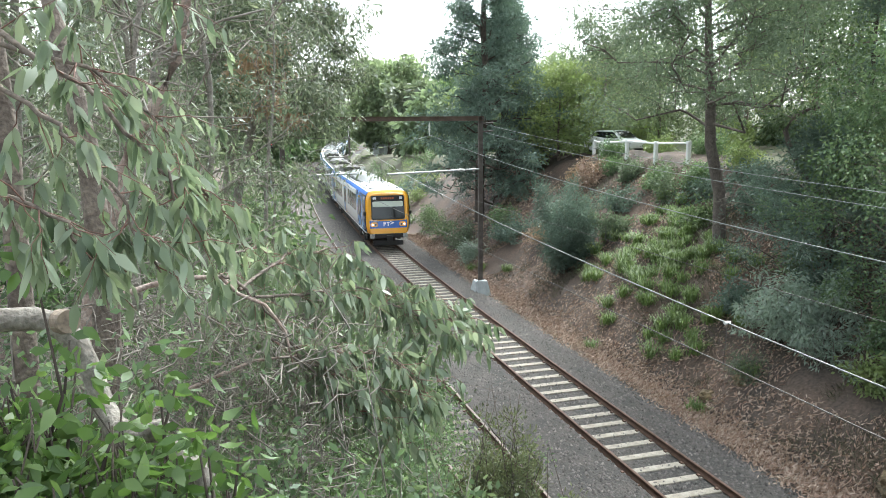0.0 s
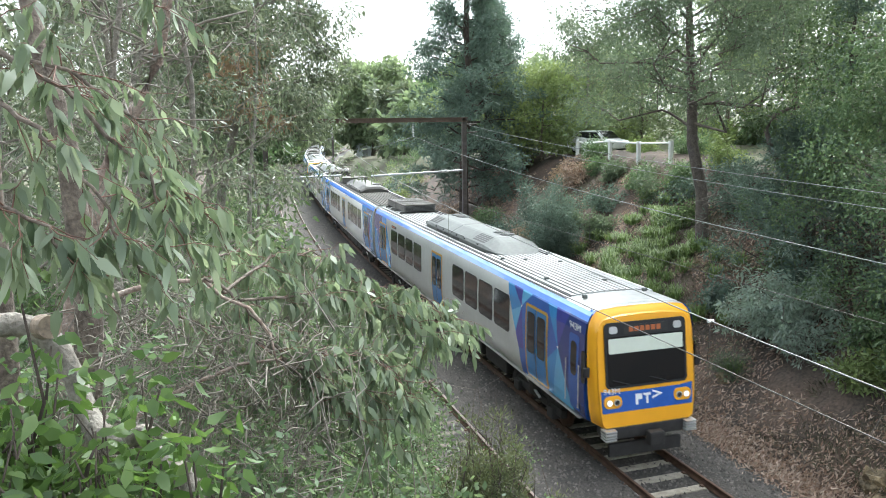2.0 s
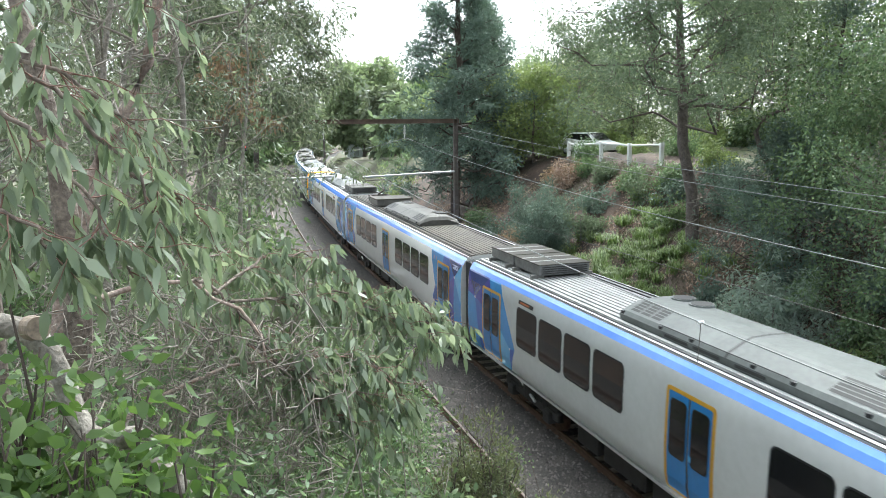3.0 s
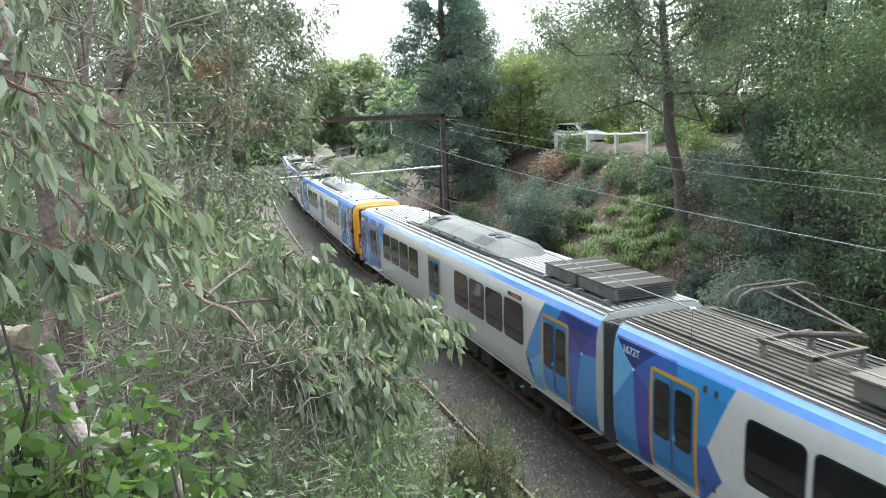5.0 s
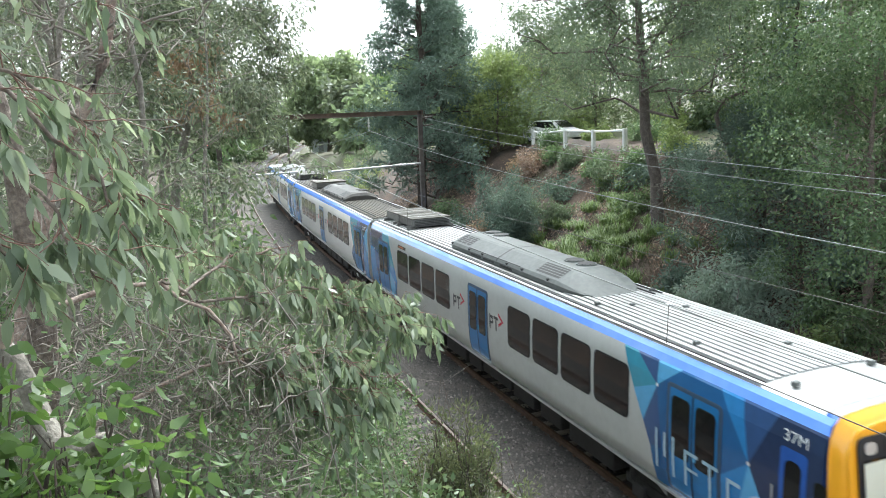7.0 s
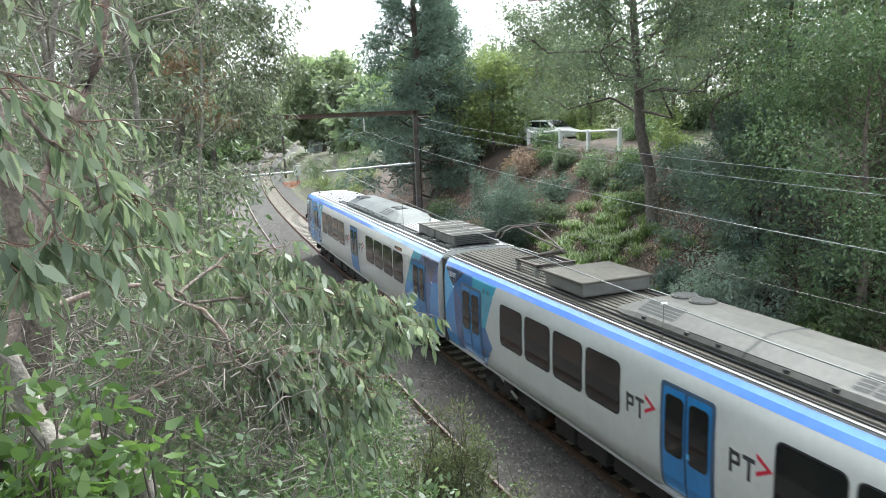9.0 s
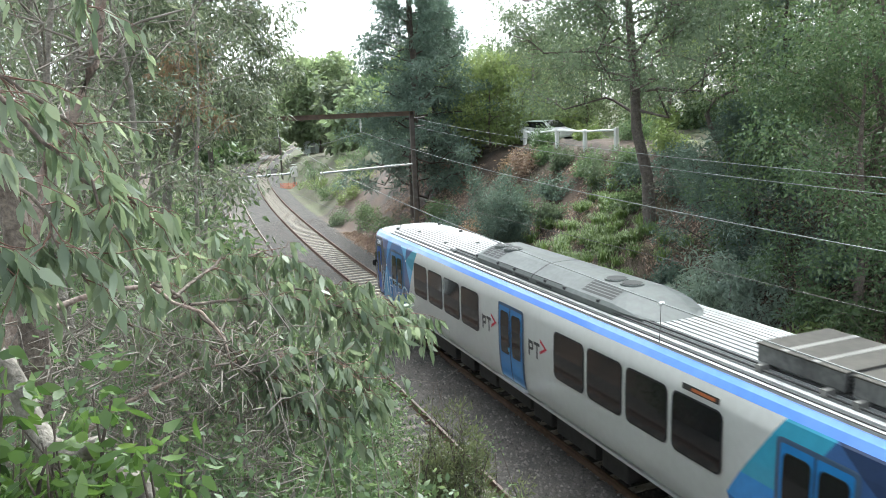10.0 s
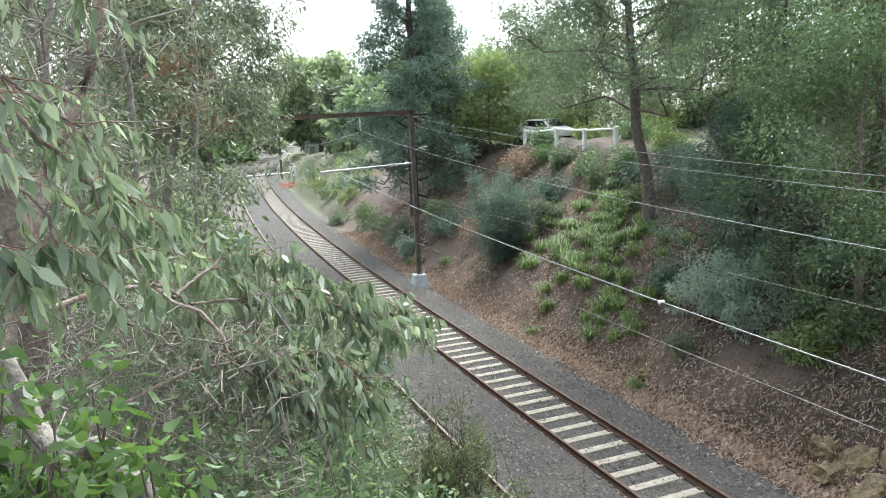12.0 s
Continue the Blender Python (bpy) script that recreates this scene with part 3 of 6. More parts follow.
def trackside():
    # signal
    s = thing("railway_signal", "black colour light signal showing red beside the curve", "signal", (4.05, 60, 0))
    s.location.z = gz(4.05, 60)
    part("post", rodded((0, 0, -0.2), (0, 0, 7.5 - s.location.z), 0.07), M_GALV, s)
    h = 6.85 - s.location.z
    bm = boxed(-0.28, 0.28, -0.12, 0.1, h - 0.35, h + 1.0, bevel=0.08)
    part("signal_head", bm, M_BLACK, s, "black backing board")
    part("red_lens", rodded((0, -0.12, h), (0, -0.16, h), 0.17, sides=20), M_SIGNAL, s, "glowing red lens")
    part("hood", rodded((0, -0.13, h + 0.15), (0, -0.4, h + 0.17), 0.03), M_BLACK, s)
    part("marker_lens", rodded((-0.5, -0.12, h + 0.75), (-0.5, -0.16, h + 0.75), 0.09, sides=16), M_WHITE, s)
    part("marker_plate", boxed(-0.7, -0.25, -0.1, 0.0, h + 0.5, h + 1.0, bevel=0.05), M_BLACK, s)
    # relay cabinet, barrier mesh, shed beyond the curve
    c = thing("relay_cabinet", "small white trackside relay cabinet on a post", "cabinet", (19.4, 104, gz(19.4, 104)))
    part("body", boxed(-0.45, 0.45, -0.3, 0.3, 1.0, 2.3, bevel=0.04), M_WHITE, c)
    part("lid", boxed(-0.5, 0.5, -0.35, 0.35, 2.3, 2.38), M_WHITE, c)
    part("post", boxed(-0.12, 0.12, -0.1, 0.1, -0.2, 1.0), M_GALV, c)
    b = thing("barrier_mesh", "crumpled orange safety mesh lying on short stakes", "barrier", (18.0, 101, gz(18.0, 101)))
    for k in range(3):
        part("stake", rodded((k * 1.1 - 1.1, k * 0.3, -0.2), (k * 1.1 - 1.1 + 0.1, k * 0.3, 0.9), 0.03), M_ORANGE, b)
    rng = random.Random(4)
    tb = Tubes()
    for k in range(9):
        z = 0.1 + k * 0.08
        tb.add([(-1.1 + i * 0.28, i * 0.08 + rng.uniform(-0.08, 0.08), z + rng.uniform(-0.1, 0.1)) for i in range(9)], 0.02, 4)
    tb.made("mesh", M_ORANGE, b)
    d = thing("trackside_shed", "pale metal equipment shed above the far bank", "shed", (31.5, 148, gz(31.5, 148)))
    part("wall", boxed(-1.4, 1.4, -1.2, 1.2, 0, 2.4, bevel=0.03), M_SHED, d)
    part("roof", boxed(-1.55, 1.55, -1.35, 1.35, 2.4, 2.5), M_GALV, d)
    part("door", boxed(-0.45, 0.45, -1.23, -1.2, 0.1, 2.0), M_GALV, d)


# ---- train ----
PROFILE = [(1.28, 1.07), (1.42, 1.16), (1.485, 1.5), (1.515, 2.0), (1.515, 2.7), (1.495, 3.3), (1.45, 3.58), (1.36, 3.75), (1.27, 3.84)]
CROWN = [(1.24, 3.865), (1.1, 3.9), (0.7, 3.935), (0.0, 3.95)]
LEVELS = [1.16, 1.3, 1.5, 2.0, 2.7, 3.3, 3.58, 3.75]


def side_x(z):
    return float(np.interp(z, [p[1] for p in PROFILE], [p[0] for p in PROFILE]))


def skin(bm, poly, side, off):
    """A panel that follows the curve of the car's side: poly in metres along the car and up."""
    tmp = bmesh.new()
    f = tmp.faces.new([tmp.verts.new((0, d, z)) for d, z in poly])
    for lv in LEVELS:
        bmesh.ops.bisect_plane(tmp, geom=tmp.verts[:] + tmp.edges[:] + tmp.faces[:], plane_co=(0, 0, lv), plane_no=(0, 0, 1))
    vs = {}
    for v in tmp.verts:
        vs[v] = bm.verts.new((side * (side_x(v.co.z) + off), v.co.y, v.co.z))
    for f in tmp.faces:
        bm.faces.new([vs[v] for v in f.verts])
    tmp.free()


def skinned(polys, side, off):
    bm = bmesh.new()
    for p in polys:
        skin(bm, p, side, off)
    return bm


def rounded(d0, d1, z0, z1, r, n=4):
    out = []
    for cd, cz, a0 in ((d1 - r, z1 - r, 0), (d0 + r, z1 - r, 90), (d0 + r, z0 + r, 180), (d1 - r, z0 + r, 270)):
        for k in range(n + 1):
            a = radians(a0 + 90 * k / n)
            out.append((cd + r * math.cos(a), cz + r * math.sin(a)))
    return out


def window(car, d0, d1, side, z0=2.12, z1=3.21):
    w = part("window", skinned([rounded(d0 - 0.035, d1 + 0.035, z0 - 0.035, z1 + 0.035, 0.15)], side, 0.006), M_BLACK, car, "dark tinted window with rounded corners")
    part("pane", skinned([rounded(d0, d1, z0, z1, 0.12)], side, 0.011), M_GLASS, w)
    return w


def door(car, d0, d1, side, frame_mat, door_mat):
    dr = part("door", skinned([rounded(d0 - 0.09, d1 + 0.09, 1.2, 3.33, 0.1)], side, 0.009), frame_mat, car, "double sliding passenger door in a coloured frame")
    mid = (d0 + d1) / 2
    for a, b in ((d0, mid - 0.012), (mid + 0.012, d1)):
        lf = part("door_leaf", skinned([rounded(a, b, 1.26, 3.25, 0.05)], side, 0.016), door_mat, dr, "blue sliding leaf")
        g = 0.12 * (b - a)
        part("door_rubber", skinned([rounded(a + g - 0.02, b - g + 0.02, 1.95, 3.12, 0.11)], side, 0.02), M_BLACK, dr)
        part("door_pane", skinned([rounded(a + g, b - g, 1.97, 3.10, 0.09)], side, 0.025), M_GLASS, dr)
    part("door_seam", skinned([rounded(mid - 0.014, mid + 0.014, 1.26, 3.25, 0.01)], side, 0.03), M_BLACK, dr)
    part("door_button", skinned([rounded(mid - 0.12, mid - 0.03, 2.05, 2.17, 0.02)], side, 0.032), M_SKYB, dr, "pale blue sticker")
    part("door_step", boxed(min(side * 1.36, side * 1.52), max(side * 1.36, side * 1.52), d0 - 0.08, d1 + 0.08, 1.13, 1.18), M_SILVER, dr, "alloy door sill")
    return dr


def livery(car, facets, sparks, place, side, colours):
    """Blue facets laid edge to edge; place turns a facet's own distance into one along the car."""
    for pts, c in facets:
        poly = [(place(d), z) for d, z in pts]
        part("livery_facet", skinned([poly], side, 0.0035), colours[c], car)
    for d, z in sparks:
        d = place(d)
        part("livery_spark", skinned([rounded(d - 0.035, d + 0.035, z - 0.035, z + 0.035, 0.03)], side, 0.006), M_LETTER, car)


# distances from the nose, from the inner end, and from a trailer's end; heights above the rail
OLD_BLUES = {"t": M_AZURE, "s": M_SKYB, "a": M_AZURE, "r": M_ROYAL, "v": M_VIOLET, "n": M_NAVY}
NEW_BLUES = {"t": M_TEAL, "s": M_SKYB, "a": M_AZURE, "r": M_DEEP, "v": M_SLATE, "n": M_INK}
CAB_FACETS = [([(5.52, 3.62), (5.06, 3.62), (4.36, 3.14), (5.1, 2.85)], "t"), ([(5.06, 3.62), (4.38, 3.62), (4.36, 3.14)], "v"), ([(4.38, 3.62), (3.7, 3.62), (4.36, 3.14)], "s"),
              ([(5.1, 2.85), (4.36, 3.14), (4.78, 2.28)], "s"), ([(4.78, 2.28), (4.36, 3.14), (4.2, 1.9), (4.56, 1.85)], "v"), ([(4.56, 1.85), (4.2, 1.9), (3.9, 1.12), (4.42, 1.12)], "r"),
              ([(4.36, 3.14), (3.7, 3.62), (2.69, 3.62), (1.95, 2.59), (3.9, 1.12), (4.2, 1.9)], "r"), ([(2.69, 3.62), (2.15, 3.62), (1.95, 2.59)], "a"), ([(2.15, 3.62), (1.4, 3.62), (1.95, 2.59)], "v"),
              ([(1.4, 3.62), (0.5, 3.62), (0.5, 2.5), (1.95, 2.59)], "n"), ([(0.5, 2.5), (0.5, 1.12), (1.1, 1.12), (1.95, 2.59)], "n"), ([(1.1, 1.12), (2.3, 1.12), (1.95, 2.59)], "s"), ([(2.3, 1.12), (3.9, 1.12), (1.95, 2.59)], "a")]
INNER_FACETS = [([(2.65, 3.62), (1.74, 3.62), (2.5, 2.4), (3.5, 2.4)], "t"), ([(3.5, 2.4), (2.5, 2.4), (3.45, 1.82), (3.8, 1.9)], "a"), ([(1.74, 3.62), (0.65, 2.81), (2.5, 2.4)], "v"), ([(1.74, 3.62), (0.0, 3.62), (0.65, 2.81)], "n"),
                ([(0.0, 3.62), (0.0, 2.9), (0.65, 2.81)], "v"), ([(0.65, 2.81), (0.0, 2.9), (0.0, 1.12), (1.1, 1.12)], "a"), ([(0.65, 2.81), (1.1, 1.12), (2.6, 1.12), (2.5, 2.4)], "r"), ([(2.5, 2.4), (2.6, 1.12), (3.4, 1.12), (3.45, 1.82)], "s"),
                ([(3.8, 1.9), (3.45, 1.82), (3.4, 1.12)], "r")]
END_FACETS = [([(0.0, 3.62), (1.5, 3.62), (0.74, 3.05)], "n"), ([(0.0, 3.62), (0.74, 3.05), (0.0, 2.2)], "s"), ([(0.0, 2.2), (0.74, 3.05), (0.9, 1.12), (0.0, 1.12)], "a"), ([(0.74, 3.05), (1.5, 3.62), (2.1, 3.62), (2.5, 2.2)], "r"),
              ([(0.74, 3.05), (2.5, 2.2), (1.9, 1.12), (0.9, 1.12)], "v"), ([(2.1, 3.62), (3.75, 3.62), (3.1, 2.3), (2.5, 2.2)], "t"), ([(2.5, 2.2), (3.1, 2.3), (3.5, 1.8), (2.9, 1.12), (1.9, 1.12)], "r")]


def writing(car, text, d, z, size, side, mat, name="fleet_number"):
    cu = bpy.data.curves.new(name, "FONT")
    cu.body, cu.size, cu.extrude, cu.align_x = text, size, 0.002, "CENTER"
    cu.materials.append(mat)
    ob = new(name, cu)
    ob.parent = car
    ob.matrix_basis = pose(side * (side_x(z) + 0.008), d, z, 90, 0, 90 * side)
    return ob


def body_shell(car, sections, mat, name="body", roof_mat=None):
    """Sections: along, width factor, rake of the end by height."""
    prof = [(-x, z) for x, z in PROFILE] + [(-x, z) for x, z in CROWN[:-1]] + [CROWN[-1]] + [(x, z) for x, z in reversed(CROWN[:-1])] + [(x, z) for x, z in reversed(PROFILE)]
    bm = bmesh.new()
    rings = []
    for d, w, rake, *drop in sections:
        low = drop[0] if drop else 0.0
        rings.append([bm.verts.new((x * w, d + rake * (z - 1.07), z - low * min(1.0, max(0.0, (z - 3.3) / 0.6)))) for x, z in prof])
    n = len(prof)
    for r, q in zip(rings, rings[1:]):
        for i in range(n):
            j = (i + 1) % n
            bm.faces.new((r[i], r[j], q[j], q[i]))
    bm.faces.new(rings[0])
    bm.faces.new(list(reversed(rings[-1])))
    ob = part(name, bm, [mat, roof_mat or mat], car)
    for p in ob.data.polygons:
        p.use_smooth = len(p.vertices) == 4
        p.material_index = int(len(p.vertices) == 4 and min(ob.data.vertices[v].co.z for v in p.vertices) > 3.855)
    return ob


def crown_z(x):
    return float(np.interp(abs(x), [0.0, 0.7, 1.1, 1.24], [3.95, 3.935, 3.9, 3.865]))


def ribbed_roof(car, d0, d1, mat):
    """Broad lengthwise ribs, grooves between them painted with shade and grime, gutters and a rail along each side."""
    bm = bmesh.new()
    xs = np.linspace(-1.14, 1.14, 9)
    a = [bm.verts.new((x, d0, crown_z(x) + 0.005)) for x in xs]
    b = [bm.verts.new((x, d1, crown_z(x) + 0.005)) for x in xs]
    for i in range(8):
        bm.faces.new((a[i], a[i + 1], b[i + 1], b[i]))
    part("roof_groove_sheet", bm, M_GROOVE, car, "grooves of the roof sheeting, coloured dark for shade and grime")
    bm = bmesh.new()
    for x in np.linspace(-1.05, 1.05, 14):
        z = crown_z(x)
        ring = ((x - 0.06, z), (x - 0.053, z + 0.034), (x + 0.053, z + 0.034), (x + 0.06, z))
        a = [bm.verts.new((u, d0, w)) for u, w in ring]
        b = [bm.verts.new((u, d1, w)) for u, w in ring]
        for i in range(3):
            bm.faces.new((a[i], a[i + 1], b[i + 1], b[i]))
        bm.faces.new(a)
        bm.faces.new(b)
    part("roof_ribs", bm, mat, car, "corrugated metal roof sheeting")
    for s in (-1, 1):
        part("gutter", boxed(min(s * 1.2, s * 1.275), max(s * 1.2, s * 1.275), d0, d1, 3.835, 3.895, bevel=0.012), M_SILVER, car, "pale alloy gutter")
        part("roof_rail", boxed(min(s * 1.14, s * 1.155), max(s * 1.14, s * 1.155), d0, d1, 3.885, 3.905), M_VENT, car)


def roof_pod(car, d0, d1, mat, taper):
    """Long flat-topped air conditioner, steep at one end and drawn out like a boat at the other; taper: which end is drawn out."""
    secs = [(d0, 0.55, 0.9), (d0 + 0.12, 0.85, 0.96), (d0 + 0.35, 1.0, 1.0), (d1 - 1.25, 1.0, 1.0), (d1 - 0.8, 0.72, 0.95), (d1 - 0.35, 0.34, 0.8), (d1, 0.05, 0.5)]
    if taper < 0:
        secs = [(d0 + d1 - d, k, w) for d, k, w in reversed(secs)]
    prof = [(-0.97, -0.06), (-1.0, 0.12), (-0.93, 0.21), (-0.5, 0.42), (-0.4, 0.445), (0.0, 0.46), (0.4, 0.445), (0.5, 0.42), (0.93, 0.21), (1.0, 0.12), (0.97, -0.06)]
    bm = bmesh.new()
    rings = [[bm.verts.new((x * w, d, 3.96 + h * (k if h > 0 else 1))) for x, h in prof] for d, k, w in secs]
    for r, q in zip(rings, rings[1:]):
        for i in range(len(prof) - 1):
            bm.faces.new((r[i], r[i + 1], q[i + 1], q[i]))
    bm.faces.new(rings[0])
    bm.faces.new(rings[-1])
    pod = part("air_conditioner", bm, mat, car, "long flat-topped grey air conditioning unit")
    L = d1 - d0

    def along(f):
        return d0 + L * f if taper > 0 else d1 - L * f

    def on_slope(x):
        return 3.96 + 0.21 + (0.93 - abs(x)) / 0.43 * 0.21

    for f0, f1, n in ((0.05, 0.185, 3), (0.70, 0.845, 1)):
        for k in range(n):
            a = along(f0 + (f1 - f0) * k / n)
            b = along(f0 + (f1 - f0) * (k + (0.84 if n > 1 else 1)) / n)
            for s in (-1, 1):
                bm = bmesh.new()
                q = [bm.verts.new((s * x, y, on_slope(x) + 0.008)) for x, y in ((0.87, a), (0.87, b), (0.5, b), (0.5, a))]
                bm.faces.new(q)
                vt = part("vent", bm, M_VENT, pod, "dark louvred vent")
                for m in range(4):
                    x0 = 0.55 + m * 0.08
                    bm = bmesh.new()
                    bm.faces.new([bm.verts.new((s * x, y, on_slope(x) + 0.016)) for x, y in ((x0, a), (x0, b), (x0 + 0.022, b), (x0 + 0.022, a))])
                    part("louvre", bm, mat, vt)
    for f in (0.085, 0.16, 0.74, 0.81):
        y = along(f)
        for x in (0.3,) if f < 0.5 else (0.12,):
            part("fan_ring", rodded((x, y, 4.36), (x, y, 4.45), 0.29, 0.27, 22), mat, pod)
            part("fan", rodded((x, y, 4.38), (x, y, 4.457), 0.235, sides=22), M_VENT, pod, "round dark fan grille")
    y = along(0.44)
    bm = bmesh.new()
    for (xa, ha), (xb, hb) in zip(prof[1:-1], prof[2:-1]):
        bm.faces.new([bm.verts.new(v) for v in ((xa, y - 0.035, 3.966 + ha), (xb, y - 0.035, 3.966 + hb), (xb, y + 0.035, 3.966 + hb), (xa, y + 0.035, 3.966 + ha))])
    part("pod_joint", bm, M_VENT, pod, "dark joint between the two halves")
    for s in (-1, 1):
        for f in (0.03, 0.2, 0.32, 0.52, 0.63, 0.80):
            y = along(f)
            part("lifting_lug", boxed(s * 0.965 - 0.03, s * 0.965 + 0.03, y - 0.05, y + 0.05, 4.09, 4.16, bevel=0.012), M_BLACK, pod)
        for f0, f1 in ((0.22, 0.31), (0.33, 0.42), (0.47, 0.56)):
            a, b = sorted((along(f0), along(f1)))
            part("side_slot", boxed(min(s * 0.96, s * 0.998), max(s * 0.96, s * 0.998), a, b, 3.985, 4.045), M_VENT, pod)
        a, b = sorted((along(0.2), along(0.62)))
        part("safety_line", rodded((s * 0.975, a, 4.19), (s * 0.975, b, 4.19), 0.01), M_BLACK, pod)
    return pod


def resistor_boxes(car, d0, mat):
    for k in range(2):
        a = d0 + k * 1.86
        b = part("resistor_box", boxed(-0.8, 0.8, a, a + 1.72, 4.05, 4.35, bevel=0.02), M_TRAY, car, "galvanised resistor box with a grimy lid on roof brackets")
        part("lid", boxed(-0.82, 0.82, a - 0.02, a + 1.74, 4.345, 4.375, bevel=0.01), M_LID, b, "brown grimy lid")
        for i in range(2):
            part("lid_strap", boxed(-0.823, 0.823, a + 0.5 + i * 0.62, a + 0.62 + i * 0.62, 4.374, 4.382), mat, b, "paler strap")
        for i in range(4):
            for y in (a - 0.012, a + 1.732):
                part("louvre", boxed(-0.72, 0.72, y - 0.012, y + 0.012, 4.1 + i * 0.06, 4.125 + i * 0.06), M_VENT, b)
        for x in (-0.78, 0.78):
            for y in (a + 0.2, a + 1.5):
                part("bracket", boxed(x - 0.2, x + 0.2, y - 0.06, y + 0.06, 3.9, 4.06, bevel=0.01), M_BOX, b)


def bogie(car, d):
    b = part("bogie", boxed(-1.12, 1.12, d - 1.6, d + 1.6, 0.55, 0.78, bevel=0.05), M_DARK, car, "dark bogie with springs")
    for s in (-1, 1):
        part("side_frame", boxed(min(s * 1.0, s * 1.18), max(s * 1.0, s * 1.18), d - 1.75, d + 1.75, 0.42, 0.66, bevel=0.05), M_DARK, b)
        for y in (d - 1.2, d + 1.2):
            bm = bmesh.new()
            rod(bm, (s * 0.76, y, 0.435), (s * 0.86, y, 0.435), 0.43, sides=28)
            rod(bm, (s * 0.74, y, 0.435), (s * 0.77, y, 0.435), 0.455, sides=28)
            part("wheel", bm, M_RUST, b)
            part("axle_box", boxed(min(s * 1.0, s * 1.28), max(s * 1.0, s * 1.28), y - 0.2, y + 0.2, 0.28, 0.6, bevel=0.05), M_DARK, b)
            part("spring", rodded((s * 1.12, y + 0.3, 0.55), (s * 1.12, y + 0.3, 0.95), 0.11), M_DARK, b)
        part("damper", rodded((s * 1.26, d - 0.5, 0.62), (s * 1.26, d + 0.5, 0.95), 0.04), M_SILVER, b, "pale damper strut")
        part("spring", rodded((s * 1.12, d, 0.6), (s * 1.12, d, 1.05), 0.26, sides=14), M_DARK, b, "black air spring")


def underframe(car, d0, d1):
    rng = random.Random(int(d0 * 7 + d1))
    d = d0
    while d < d1 - 0.8:
        L = rng.uniform(0.8, 2.0)
        part("equipment_box", boxed(-1.2, 1.2, d, min(d + L, d1), rng.uniform(0.38, 0.55), 1.06, bevel=0.04), M_DARK, car, "dark underfloor equipment case")
        d += L + rng.uniform(0.1, 0.4)


def front_point(x, z, out):
    return (x, RAKE * (z - 1.07) - out, z)


RAKE = 0.13


def slab(poly, out0, out1):
    """A raised panel on the raked cab end."""
    bm = bmesh.new()
    a = [bm.verts.new(front_point(x, z, out0)) for x, z in poly]
    b = [bm.verts.new(front_point(x, z, out1)) for x, z in poly]
    bm.faces.new(b)
    for i in range(len(a)):
        j = (i + 1) % len(a)
        bm.faces.new((a[i], a[j], b[j], b[i]))
    return bm


